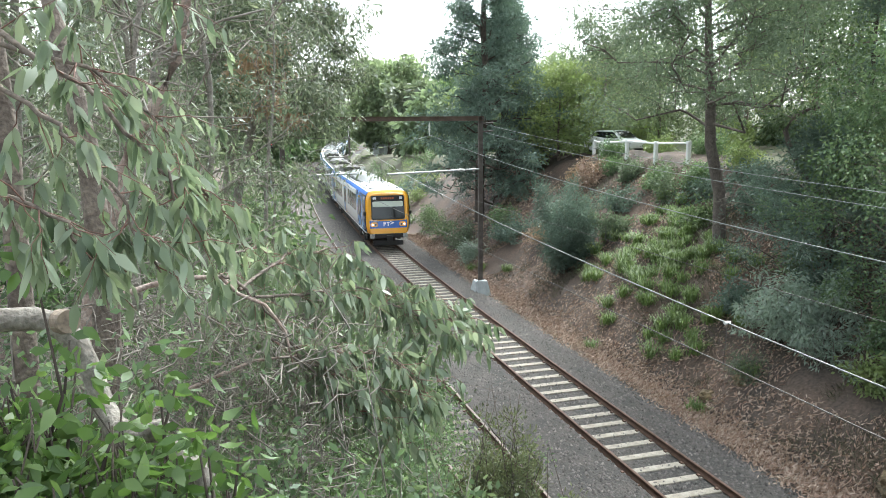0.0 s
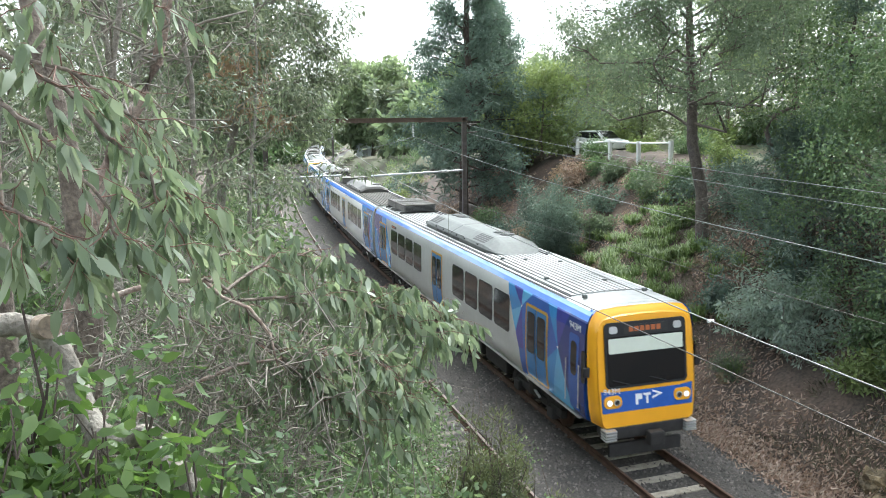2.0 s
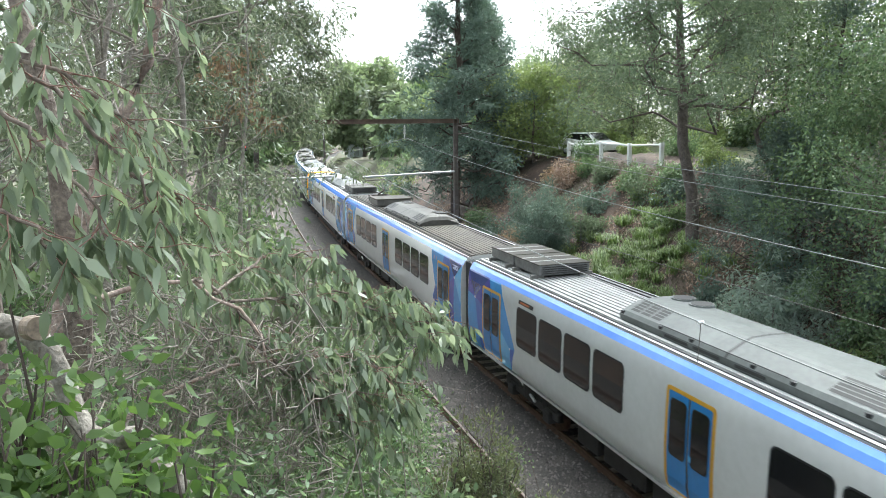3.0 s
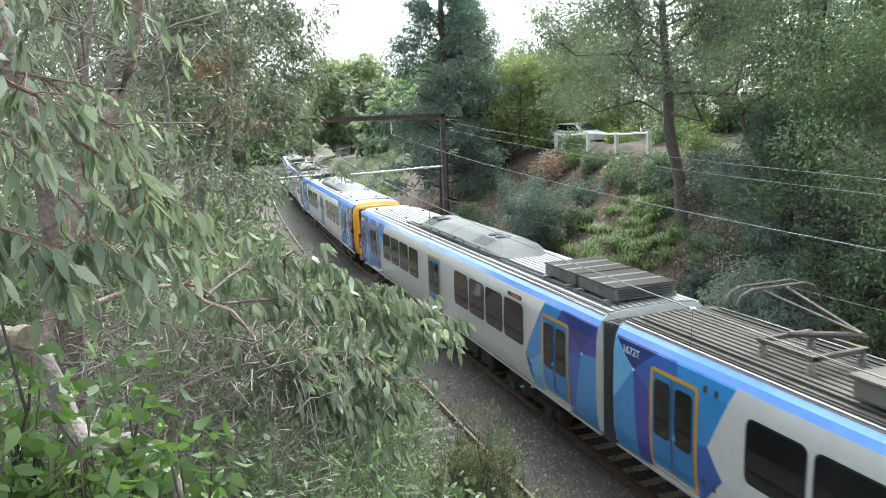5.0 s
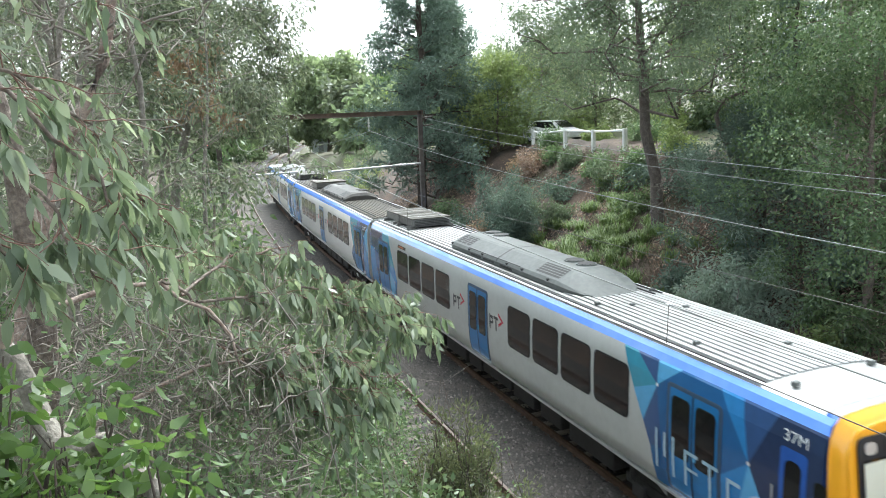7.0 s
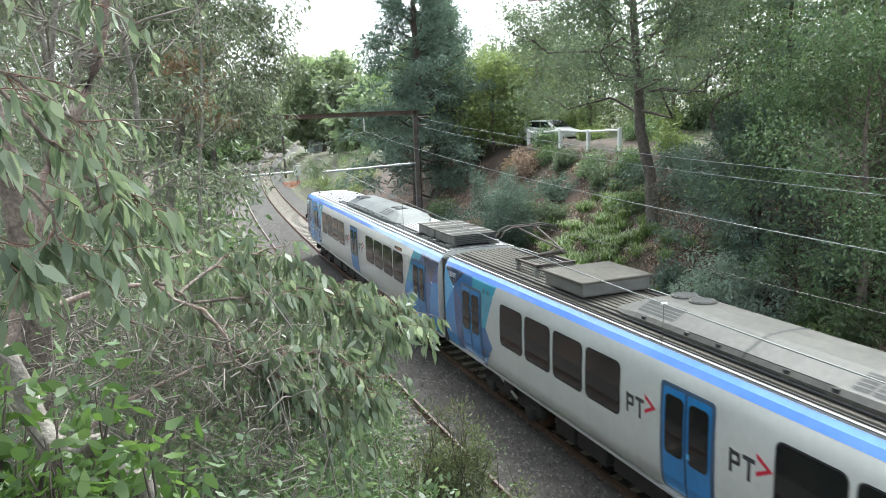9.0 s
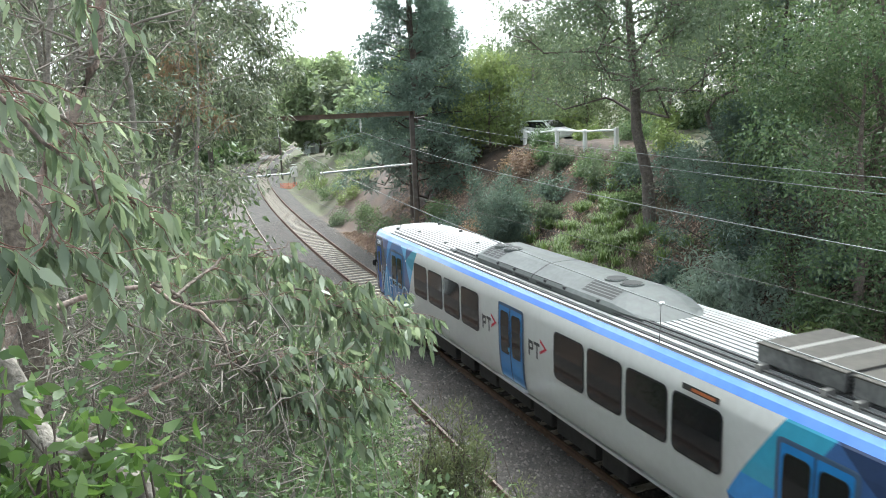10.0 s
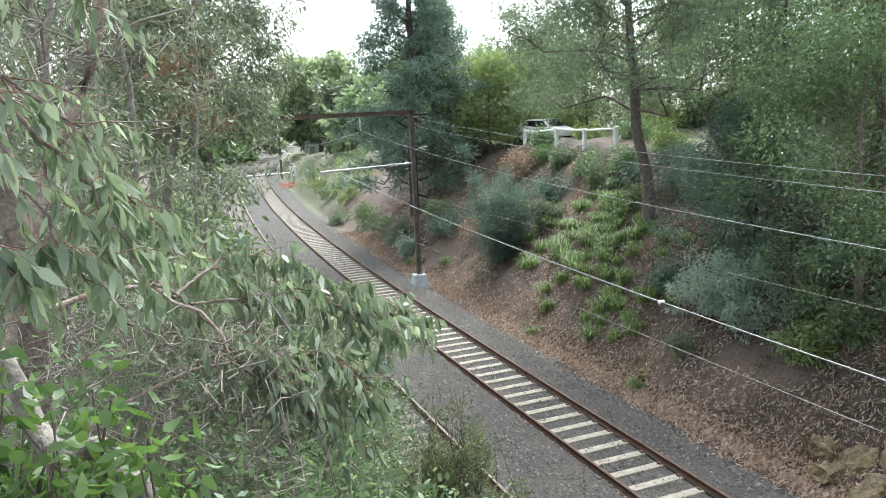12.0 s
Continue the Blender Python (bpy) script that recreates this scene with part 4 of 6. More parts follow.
def cab_front(car, number):
    blind = 2.3 if number == "37M" else 2.86
    secs = [(0.0, 0.865, RAKE, 0.2), (0.03, 0.895, RAKE * 0.97, 0.15), (0.11, 0.925, RAKE * 0.93, 0.09), (0.21, 0.945, RAKE * 0.8, 0.04), (0.34, 0.967, RAKE * 0.55, 0.01)]
    body_shell(car, secs, M_YELLOW, "cab_mask")["label"] = "bright yellow moulded cab front"
    body_shell(car, [(0.34, 0.966, RAKE * 0.55, 0.01), (0.47, 0.978, RAKE * 0.48, 0.0), (0.6, 0.985, RAKE * 0.4, 0.0)], M_ROYAL, "cab_surround", roof_mat=M_ROOF)
    ws = part("windscreen", slab([(a, b) for a, b in rounded(-1.12, 1.12, 2.02, 3.6, 0.12)], 0.0, 0.02), M_BLACK, car, "black framed windscreen under the route display")
    part("windscreen_glass", slab(rounded(-1.06, 1.06, 2.08, 3.26, 0.08), 0.02, 0.026), M_GLASS, ws)
    part("sun_blind", slab(rounded(-1.02, 1.02, blind, 3.22, 0.03), 0.026, 0.03), M_BLIND, ws, "pale cream sun blind behind the glass")
    part("route_display", slab(rounded(-0.6, 0.62, 3.31, 3.53, 0.02), 0.02, 0.03), M_VENT, ws)
    for i in range(6):
        part("display_bar", slab(rounded(-0.45 + i * 0.15, -0.34 + i * 0.15, 3.36, 3.48, 0.01), 0.03, 0.034), M_DISPLAY, ws)
    for s in (-1, 1):
        part("marker_light", slab(rounded(s * 0.88 - 0.11, s * 0.88 + 0.11, 3.34, 3.51, 0.06), 0.02, 0.035), M_SILVER, ws)
        wp = bmesh.new()
        rod(wp, front_point(s * 0.5, 2.1, 0.05), front_point(s * 0.5 - 0.45, 2.24, 0.05), 0.012)
        part("wiper", wp, M_BLACK, ws)
    part("nose_panel", slab([(-1.24, 1.45), (1.24, 1.45), (1.26, 1.98), (0.9, 1.93), (-0.9, 1.93), (-1.26, 1.98)], 0.0, 0.012), M_ROYAL, car, "royal blue nose panel")
    for s in (-1, 1):
        lp = part("lamp_pod", slab(rounded(min(s * 0.72, s * 1.2), max(s * 0.72, s * 1.2), 1.56, 1.86, 0.13), 0.01, 0.03), M_YELLOW, car, "yellow headlight surround")
        for x, m in ((s * 0.86, M_VENT), (s * 1.06, M_LIGHT)):
            part("headlight", rodded(front_point(x, 1.7, 0.03), front_point(x, 1.7, 0.055), 0.085, sides=18), M_SILVER, lp)
            part("lens", rodded(front_point(x, 1.7, 0.05), front_point(x, 1.7, 0.062), 0.06, sides=16), m, lp)
        for k in range(4):
            part("anticlimber", boxed(min(s * 0.95, s * 1.25), max(s * 0.95, s * 1.25), -0.16, 0.1, 0.82 + k * 0.07, 0.86 + k * 0.07), M_SILVER, car)
    part("valance", boxed(-1.15, 1.15, -0.02, 0.5, 0.78, 1.1, bevel=0.05), M_DARK, car)
    cp = bmesh.new()
    rod(cp, (0, 0.6, 0.85), (0, -0.25, 0.85), 0.09)
    box(cp, -0.2, 0.2, -0.42, -0.2, 0.68, 1.02, bevel=0.04)
    part("coupler", cp, M_DARK, car, "grey automatic coupler")
    part("obstacle_bar", boxed(-1.0, 1.0, 0.1, 0.2, 0.28, 0.62, bevel=0.03), M_DARK, car)
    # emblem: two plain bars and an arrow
    for x0, x1, z0, z1 in ((-0.34, -0.27, 1.58, 1.84), (-0.27, -0.16, 1.7, 1.84), (-0.12, 0.08, 1.78, 1.84), (-0.05, 0.01, 1.58, 1.78)):
        part("emblem", slab([(x0, z0), (x1, z0), (x1, z1), (x0, z1)], 0.012, 0.017), M_LETTER, car)
    part("emblem", slab([(0.12, 1.9), (0.42, 1.79), (0.12, 1.68), (0.12, 1.73), (0.3, 1.79), (0.12, 1.85)], 0.012, 0.017), M_LETTER, car)
    cu = bpy.data.curves.new("fleet_number", "FONT")
    cu.body, cu.size, cu.extrude, cu.align_x = number, 0.2, 0.002, "CENTER"
    cu.materials.append(M_LETTER)
    ob = new("fleet_number", cu)
    ob.parent = car
    ob.matrix_basis = pose(*front_point(-0.98, 1.9, 0.02), 90 - 7, 0, 0)


def pt_mark(car, d, side, flip):
    """Charcoal bars and a red arrow beside the middle door."""
    f = -1 if flip else 1
    c = car
    for a, b, z0, z1 in ((0, 0.07, 2.3, 2.72), (0.07, 0.24, 2.62, 2.7), (0.19, 0.25, 2.48, 2.66), (0.07, 0.22, 2.46, 2.53), (0.3, 0.58, 2.64, 2.72), (0.41, 0.48, 2.3, 2.64)):
        lo, hi = sorted((d + f * a, d + f * b))
        part("mark", skinned([[(lo, z0), (hi, z0), (hi, z1), (lo, z1)]], side, 0.005), M_CHAR, c)
    pts = [(0.6, 2.86), (0.95, 2.66), (0.6, 2.46), (0.6, 2.54), (0.82, 2.66), (0.6, 2.78)]
    part("mark", skinned([[(d + f * a, z) for a, z in pts[:2] + pts[4:]], [(d + f * a, z) for a, z in pts[1:5]]], side, 0.005), M_RED, c)


def motor_car(number, newer, at_front):
    """Cab car: nose at the origin, body running back along +y."""
    car = thing("train_cab_car", "silver and blue suburban electric train cab car " + ("with yellow door frames" if not newer else "with blue door frames"), "train car", group="train")
    L = 24.8
    body_shell(car, [(0.6, 0.985, RAKE * 0.4), (0.9, 1.0, 0.03), (1.6, 1.0, 0), (L, 1.0, 0)], M_BODY, roof_mat=M_ROOF)
    ribbed_roof(car, 2.0, L - 0.05, M_ROOF)
    if at_front:
        roof_pod(car, 7.9, 16.45, M_POD, -1)
    else:
        roof_pod(car, 9.45, 18.0, M_POD, 1)
    resistor_boxes(car, 20.85, M_BOX)
    frame_mat = M_FRAMEGREY if newer else M_FRAME
    blues = NEW_BLUES if newer else OLD_BLUES
    for s in (-1, 1):
        band = skinned([[(0.5, 3.62), (L, 3.62), (L, 3.835), (0.55, 3.835)]], s, 0.005)
        part("cant_band", band, M_BAND, car, "bright blue band below the roof")
        livery(car, CAB_FACETS, [(4.36, 3.14), (1.95, 2.59)], lambda d: d, s, blues)
        livery(car, INNER_FACETS, [(3.45, 1.82), (0.65, 2.81)], lambda d: L - 0.02 - d, s, blues)
        for d0 in (5.3, 6.74, 8.18, 9.62, 15.25, 16.69, 18.13, 19.57):
            window(car, d0, d0 + 1.25, s)
        for d0 in (2.66, 12.3, 22.1):
            door(car, d0, d0 + 1.3, s, frame_mat, M_DOOR)
        cd = part("cab_door", skinned([rounded(0.78, 1.3, 1.25, 3.2, 0.08)], s, 0.012), M_ROYAL, car, "narrow blue cab door")
        part("cab_pane", skinned([rounded(0.88, 1.2, 2.15, 3.02, 0.12)], s, 0.018), M_GLASS, cd)
        part("cab_side_window", skinned([rounded(0.42, 0.64, 2.1, 2.9, 0.08)], s, 0.014), M_GLASS, car)
        for d0 in (0.71, 1.4):
            part("handrail", rodded((s * 1.56, d0, 1.4), (s * 1.56, d0, 2.5), 0.016), M_SILVER, car, "pale handrail")
        part("mirror", boxed(min(s * 1.46, s * 1.62), max(s * 1.46, s * 1.62), 0.3, 0.38, 2.3, 2.55, bevel=0.03), M_BLACK, car)
        part("side_display", skinned([rounded(19.8, 20.75, 3.34, 3.45, 0.02)], s, 0.012), M_VENT, car, "dark side display with amber dots")
        part("display_text", skinned([rounded(20.05, 20.65, 3.365, 3.42, 0.01)], s, 0.016), M_DISPLAY, car)
        writing(car, number, 1.02, 3.3, 0.27, s, M_LETTER)
        part("sill", boxed(min(s * 1.3, s * 1.42), max(s * 1.3, s * 1.42), 0.9, L, 1.04, 1.10), M_SILVER, car)
        if newer:
            pt_mark(car, 12.1 if s < 0 else 11.15, s, s < 0)
            pt_mark(car, 14.9 if s < 0 else 13.95, s, s < 0)
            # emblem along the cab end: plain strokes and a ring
            for w, dd, z0, z1 in ((0.07, 0.0, 1.5, 2.3), (0.07, 0.25, 1.8, 2.3), (0.07, 0.5, 1.5, 2.3), (0.07, 0.85, 1.5, 2.2), (0.3, 0.92, 2.13, 2.2), (0.3, 0.92, 1.82, 1.88), (0.07, 1.5, 1.5, 2.2), (0.4, 1.34, 2.13, 2.2), (0.07, 1.95, 1.45, 2.15), (0.25, 2.02, 2.08, 2.15)):
                a = 4.35 - dd - w if s < 0 else 1.5 + dd
                part("emblem_bar", skinned([[(a, z0), (a + w, z0), (a + w, z1), (a, z1)]], s, 0.034), M_EMBLEM, car)
            c0 = 1.6 if s < 0 else 4.25
            for k in range(14):
                a0, a1 = k * 2 * math.pi / 14, (k + 1) * 2 * math.pi / 14
                part("emblem_ring", skinned([[(c0 + 0.36 * math.cos(a0), 1.8 + 0.36 * math.sin(a0)), (c0 + 0.36 * math.cos(a1), 1.8 + 0.36 * math.sin(a1)), (c0 + 0.28 * math.cos(a1), 1.8 + 0.28 * math.sin(a1)), (c0 + 0.28 * math.cos(a0), 1.8 + 0.28 * math.sin(a0))]], s, 0.034), M_EMBLEM, car)
    for x, d0 in ((-0.95, 1.6), (0.9, 1.8), (-0.9, 4.0), (0.5, 3.2), (0.6, 6.2), (-0.3, 6.9), (0.95, 7.9), (-0.9, 7.4)):
        part("roof_hook", boxed(x - 0.06, x + 0.06, d0 - 0.05, d0 + 0.05, 3.93, 4.02, bevel=0.02), M_POD, car)
    for x in (0.75, 0.95):
        part("roof_cable", rodded((x, 7.5, 3.985), (x, 24.5, 3.985), 0.022), M_VENT, car)
    cab_front(car, number)
    bogie(car, 4.1)
    bogie(car, 20.6)
    underframe(car, 6.3, 18.5)
    gangway(car, L)
    return car


def gangway(car, d):
    g = part("gangway_bellows", boxed(-1.3, 1.3, d, d + 0.31, 1.0, 3.72, bevel=0.05), M_SEAL, car, "dark grey rubber gangway between cars")
    for k in range(3):
        part("fold", boxed(-1.34, 1.34, d + 0.03 + k * 0.1, d + 0.07 + k * 0.1, 0.98, 3.76), M_SEAL, g)


def trailer_car(number, newer):
    """Middle car with the pantograph; origin at its front end, body along +y."""
    car = thing("train_trailer_car", "silver and blue train middle car with a raised pantograph", "train car", group="train")
    L = 23.5
    body_shell(car, [(0, 1, 0), (L, 1, 0)], M_BODY, roof_mat=M_ROOFDIRTY)
    ribbed_roof(car, 0.05, L - 0.05, M_ROOFDIRTY)
    roof_pod(car, 7.6, 15.3, M_PODDIRTY, 1)
    frame_mat = M_FRAMEGREY if newer else M_FRAME
    blues = NEW_BLUES if newer else OLD_BLUES
    for s in (-1, 1):
        part("cant_band", skinned([[(0, 3.62), (L, 3.62), (L, 3.835), (0, 3.835)]], s, 0.005), M_BAND, car, "bright blue band below the roof")
        livery(car, END_FACETS, [(0.74, 3.05)], lambda d: d + 0.02, s, blues)
        livery(car, END_FACETS, [(0.74, 3.05)], lambda d: L - 0.02 - d, s, blues)
        for a in (4.1, L - 4.1 - 5.57):
            for k in range(4):
                window(car, a + k * 1.44, a + k * 1.44 + 1.25, s)
        for d0 in (1.45, L / 2 - 0.65, L - 2.75):
            door(car, d0, d0 + 1.3, s, frame_mat, M_DOOR)
        writing(car, number, 0.66, 3.33, 0.24, s, M_LETTER)
        writing(car, number, L - 0.66, 3.33, 0.24, s, M_LETTER)
        part("sill", boxed(min(s * 1.3, s * 1.42), max(s * 1.3, s * 1.42), 0, L, 1.04, 1.10), M_SILVER, car)
        if newer:
            pt_mark(car, L / 2 - 1.08 if s < 0 else L / 2 - 1.9, s, s < 0)
            pt_mark(car, L / 2 + 1.82 if s < 0 else L / 2 + 0.95, s, s < 0)
        for d0 in (L - 3.05, L - 3.35, 2.95, 3.25):
            for z in (1.5, 3.3):
                part("socket_plate", skinned([rounded(d0, d0 + 0.1, z, z + 0.13, 0.02)], s, 0.008), M_CHAR, car)
    part("converter_box", boxed(-0.95, 0.95, L - 7.4, L - 5.6, 4.02, 4.34, bevel=0.06), M_BOX, car, "grey roof equipment box")
    part("converter_lid", boxed(-1.0, 1.0, L - 7.45, L - 5.55, 4.33, 4.4, bevel=0.03), M_ROOFDIRTY, car)
    for x in (0.75, 0.95, -1.0):
        part("roof_cable", rodded((x, 0.4, 3.985), (x, L - 0.4, 3.985), 0.022), M_VENT, car)
    # pantograph, raised to the contact wire
    c = L - 4.0
    pg = part("pantograph", boxed(-0.6, 0.6, c - 0.55, c - 0.45, 4.2, 4.28), M_MAST, car, "raised single-arm pantograph")
    part("base_bar", boxed(-0.6, 0.6, c + 0.65, c + 0.75, 4.2, 4.28), M_MAST, pg)
    for x in (-0.55, 0.55):
        part("base_rail", boxed(x - 0.04, x + 0.04, c - 0.55, c + 0.75, 4.2, 4.27), M_MAST, pg)
        for y in (c - 0.45, c + 0.65):
            bm = bmesh.new()
            for k in range(4):
                rod(bm, (x, y, 3.96 + k * 0.06), (x, y, 4.0 + k * 0.06), 0.09, 0.06, 10)
            part("insulator", bm, M_BOX, pg)
    part("lower_arm", rodded((0, c + 0.6, 4.3), (0, c - 0.95, 4.68), 0.055), M_MAST, pg)
    part("pull_rod", rodded((0.15, c + 0.3, 4.3), (0.1, c - 0.95, 4.63), 0.02), M_MAST, pg)
    for x in (-0.28, 0.28):
        part("upper_arm", rodded((0.0, c - 0.95, 4.68), (x, c + 1.05, 5.06), 0.026), M_MAST, pg)
    for y in (c + 0.9, c + 1.2):
        tb = Tubes()
        tb.add([(-0.95, y, 4.86), (-0.82, y, 5.04), (-0.6, y, 5.12), (0.6, y, 5.12), (0.82, y, 5.04), (0.95, y, 4.86)], 0.025, 6)
        tb.made("collector_head", M_MAST, pg)
    bogie(car, 4.0)
    bogie(car, L - 4.0)
    underframe(car, 6.3, L - 6.5)
    gangway(car, L)
    gangway(car, -0.31)
    return car


SPEED, NOSE_AT = 16.75, 48.5


def train():
    """Two three-car units, nose first; returns (car, distance of its origin behind the leading nose, turned)."""
    cars = []
    for n, ((a, b, c), (p, q, r)) in enumerate(((("943M", "1672T", "944M"), (0.0, 25.4, 74.28)), (("37M", "1319T", "38M"), (75.7, 100.95, 149.7)))):
        cars.append((motor_car(a, n == 1, True), p, False))
        cars.append((trailer_car(b, n == 1), q, False))
        cars.append((motor_car(c, n == 1, False), r, True))
    return cars


def motions():
    def on_line(y):
        return Vector((float(line_x(y)), y, 0.0))

    for car, behind, turned in TRAIN:
        rows = []
        for k in range(25):
            t = k * 0.5
            y = NOSE_AT - SPEED * t - 0.12 * max(0.0, t - 8.0) ** 2 + behind
            s = -1 if turned else 1
            a, b = on_line(y + s * 4.0), on_line(y + s * 20.5)
            way = (b - a).normalized()
            at = a - way * 4.0
            rz = math.degrees(math.atan2(way.y, way.x)) - 90
            rows.append((t, pose(at.x, at.y, at.z, 0, 0, rz)))
        walk(car, rows)


# ---- plants ----
def tree(name, label, base, height, trunk_r, mat_bark, mat_leaf, seed, crown=(0.35, 1.0), spread=3.0, limbs=12, subs=5, leaves=9000, leaf=(0.14, 0.045),
         clump=0.5, lean=(0, 0), droop=0.5, shape="round", rise=0.5, shaped=False, category="tree", flat=0.7):
    """A trunk with limbs, side branches and leaf clumps at their ends."""
    rng = np.random.default_rng(seed)
    t = thing(name, label, category, (base[0], base[1], base[2]))
    tb = Tubes()
    steps = 9
    f = np.linspace(0, 1, steps)
    tp = np.stack([lean[0] * f ** 1.3, lean[1] * f ** 1.3, height * f - 0.4 * (f == 0)], -1)
    tp[1:, :2] += rng.normal(0, height * 0.012, (steps - 1, 2)).cumsum(0)
    tb.add(tp, trunk_r * (1.12 - 0.95 * f), 9)
    ends, weights = [], []
    for i in range(limbs):
        g = crown[0] + (crown[1] - crown[0]) * (i + rng.random()) / limbs
        at = np.array([np.interp(g, f, tp[:, k]) for k in range(3)])
        az = i * 2.4 + rng.normal(0, 0.4)
        q = (g - crown[0]) / (crown[1] - crown[0] + 1e-6)
        if shape == "cone":
            reach, up = spread * (1 - q * 0.88) * rng.uniform(0.75, 1.1), 0.12 + 0.5 * q
        elif shape == "round":
            reach, up = spread * (0.45 + 0.75 * math.sin(math.pi * min(1, 0.18 + 0.75 * q))) * rng.uniform(0.7, 1.1), rise * (0.3 + q)
        else:
            reach, up = spread * rng.uniform(0.6, 1.15) * (1 - 0.35 * q), rise * (0.5 + q)
        end = at + reach * np.array([math.cos(az), math.sin(az), up])
        lp = bent(at, end, rng, 6, 0.07, 0.0)
        rr = trunk_r * (0.27 - 0.14 * q)
        tb.add(lp, rr * np.linspace(1, 0.25, 6), 5)
        for j in range(subs):
            h = rng.uniform(0.35, 1.0) if j else 1.0
            p = np.array([np.interp(h, np.linspace(0, 1, 6), lp[:, k]) for k in range(3)])
            d = rng.normal(0, 1, 3) * [1, 1, 0.6] + (end - at) / (np.linalg.norm(end - at) + 1e-6) * 0.7 + [0, 0, 0.25 if shape != "cone" else 0.0]
            e = p + unit(d) * reach * rng.uniform(0.18, 0.42)
            tb.add(bent(p, e, rng, 4, 0.08), rr * 0.3 * np.linspace(1, 0.3, 4), 4)
            ends += [e, (p + e) / 2]
            weights += [1.0, 0.6]
    tb.made("trunk", mat_bark, t, "trunk and limbs")
    ends, weights = np.array(ends), np.array(weights)
    pick = rng.choice(len(ends), leaves, p=weights / weights.sum())
    dirs = unit(rng.normal(size=(leaves, 3)))
    rad = clump * rng.uniform(0.15, 1.0, (leaves, 1)) ** 0.6 * rng.uniform(0.7, 1.25, len(ends))[pick][:, None]
    at = ends[pick] + dirs * rad * [1, 1, flat]
    way = unit(dirs * 0.7 + rng.normal(0, 0.6, (leaves, 3))) + np.array([0, 0, -droop])
    leaf_object("crown", at, way, leaf[0] * rng.uniform(0.6, 1.35, leaves), leaf[1] * rng.uniform(0.7, 1.3, leaves), mat_leaf, t, rng, shaped=shaped, label="leafy crown")
    return t


def shrub(name, label, base, size, mat_leaf, seed, leaves=5000, leaf=(0.09, 0.035), stems=14, droop=0.2, mat_bark=None, shaped=False, clump=0.28, fill=0.75, category="shrub", upright=False, lowest=0.55):
    """Many stems from the ground, forked, with leaf clumps along the outer half."""
    rng = np.random.default_rng(seed)
    t = thing(name, label, category, base)
    tb = Tubes()
    ends = []
    sx, sy, sz = size
    for i in range(stems):
        d = unit(np.array([rng.normal(0, 1), rng.normal(0, 1), abs(rng.normal(0.35, 0.75)) + 0.15]))
        tip = d * [sx, sy, sz] * rng.uniform(0.6, 1.0)
        if upright:
            a, q = rng.uniform(0, 6.28), rng.uniform(0, 1) ** 0.5
            tip = np.array([sx * q * math.cos(a), sy * q * math.sin(a), sz * (1 - 0.35 * q * q * (lowest < 0.8)) * rng.uniform(lowest, 1.0)])
        root = np.array([rng.normal(0, sx * 0.15), rng.normal(0, sy * 0.15), -0.25])
        lp = bent(root, tip, rng, 6, 0.06)
        tb.add(lp, 0.011 * min(1.5, sz / 1.5) * np.linspace(1, 0.2, 6), 5)
        for j in range(4):
            h = rng.uniform(0.3, 1.0)
            p = np.array([np.interp(h, np.linspace(0, 1, 6), lp[:, k]) for k in range(3)])
            e = p + rng.normal(0, 1, 3) * np.minimum(np.array(size), 1.3) * 0.22
            tb.add(bent(p, e, rng, 3, 0.05), [0.01, 0.007, 0.004], 3)
            ends += [e, (p + e) / 2]
    tb.made("stalk", mat_bark or M_DEADTWIG, t)
    ends = np.array(ends)
    pick = rng.integers(0, len(ends), leaves)
    dirs = unit(rng.normal(size=(leaves, 3)))
    at = ends[pick] + dirs * clump * rng.uniform(0.1, 1, (leaves, 1)) ** fill
    at[:, 2] = np.maximum(at[:, 2], -0.15)
    way = unit(dirs + rng.normal(0, 0.6, (leaves, 3))) + np.array([0, 0, -droop])
    leaf_object("foliage", at, way, leaf[0] * rng.uniform(0.6, 1.35, leaves), leaf[1] * rng.uniform(0.7, 1.3, leaves), mat_leaf, t, rng, shaped=shaped)
    return t


def strap_plant(x, y, seed, size=0.7):
    rng = np.random.default_rng(seed)
    n = 110
    az = rng.uniform(0, 6.28, n)
    el = rng.uniform(0.75, 1.45, n)
    way = np.stack([np.cos(az) * np.cos(el), np.sin(az) * np.cos(el), np.sin(el)], -1)
    at = rng.normal(0, 0.12, (n, 3)) * [1, 1, 0.2]
    L = size * rng.uniform(0.6, 1.2, n)[:, None]
    side = unit(np.cross(way, [[0, 0, 1.0]])) * 0.011
    flat = way * [1, 1, 0]
    p1, p2, p3 = at + way * L * 0.5, at + way * L * 0.8 + flat * L * 0.15, at + way * L * 0.8 + flat * L * 0.45 - [0, 0, 0.12]
    v = np.stack([at + side, at - side, p1 + side, p1 - side, p2 + side, p2 - side, p3], 1)
    loops = np.array([0, 1, 3, 2, 2, 3, 5, 4, 4, 5, 6])[None] + 7 * np.arange(n)[:, None]
    ob = array_object("strap_leaf_plant", v.reshape(-1, 3), np.tile([4, 4, 3], n), loops.ravel(), L_STRAP, smooth=True)
    ob.matrix_basis = pose(x, y, gz(x, y) - 0.02, 0, 0, 0)
    return tagged(ob, "bright green strap-leaved clump growing on the bank", "plant", group="strap-leaved plants")


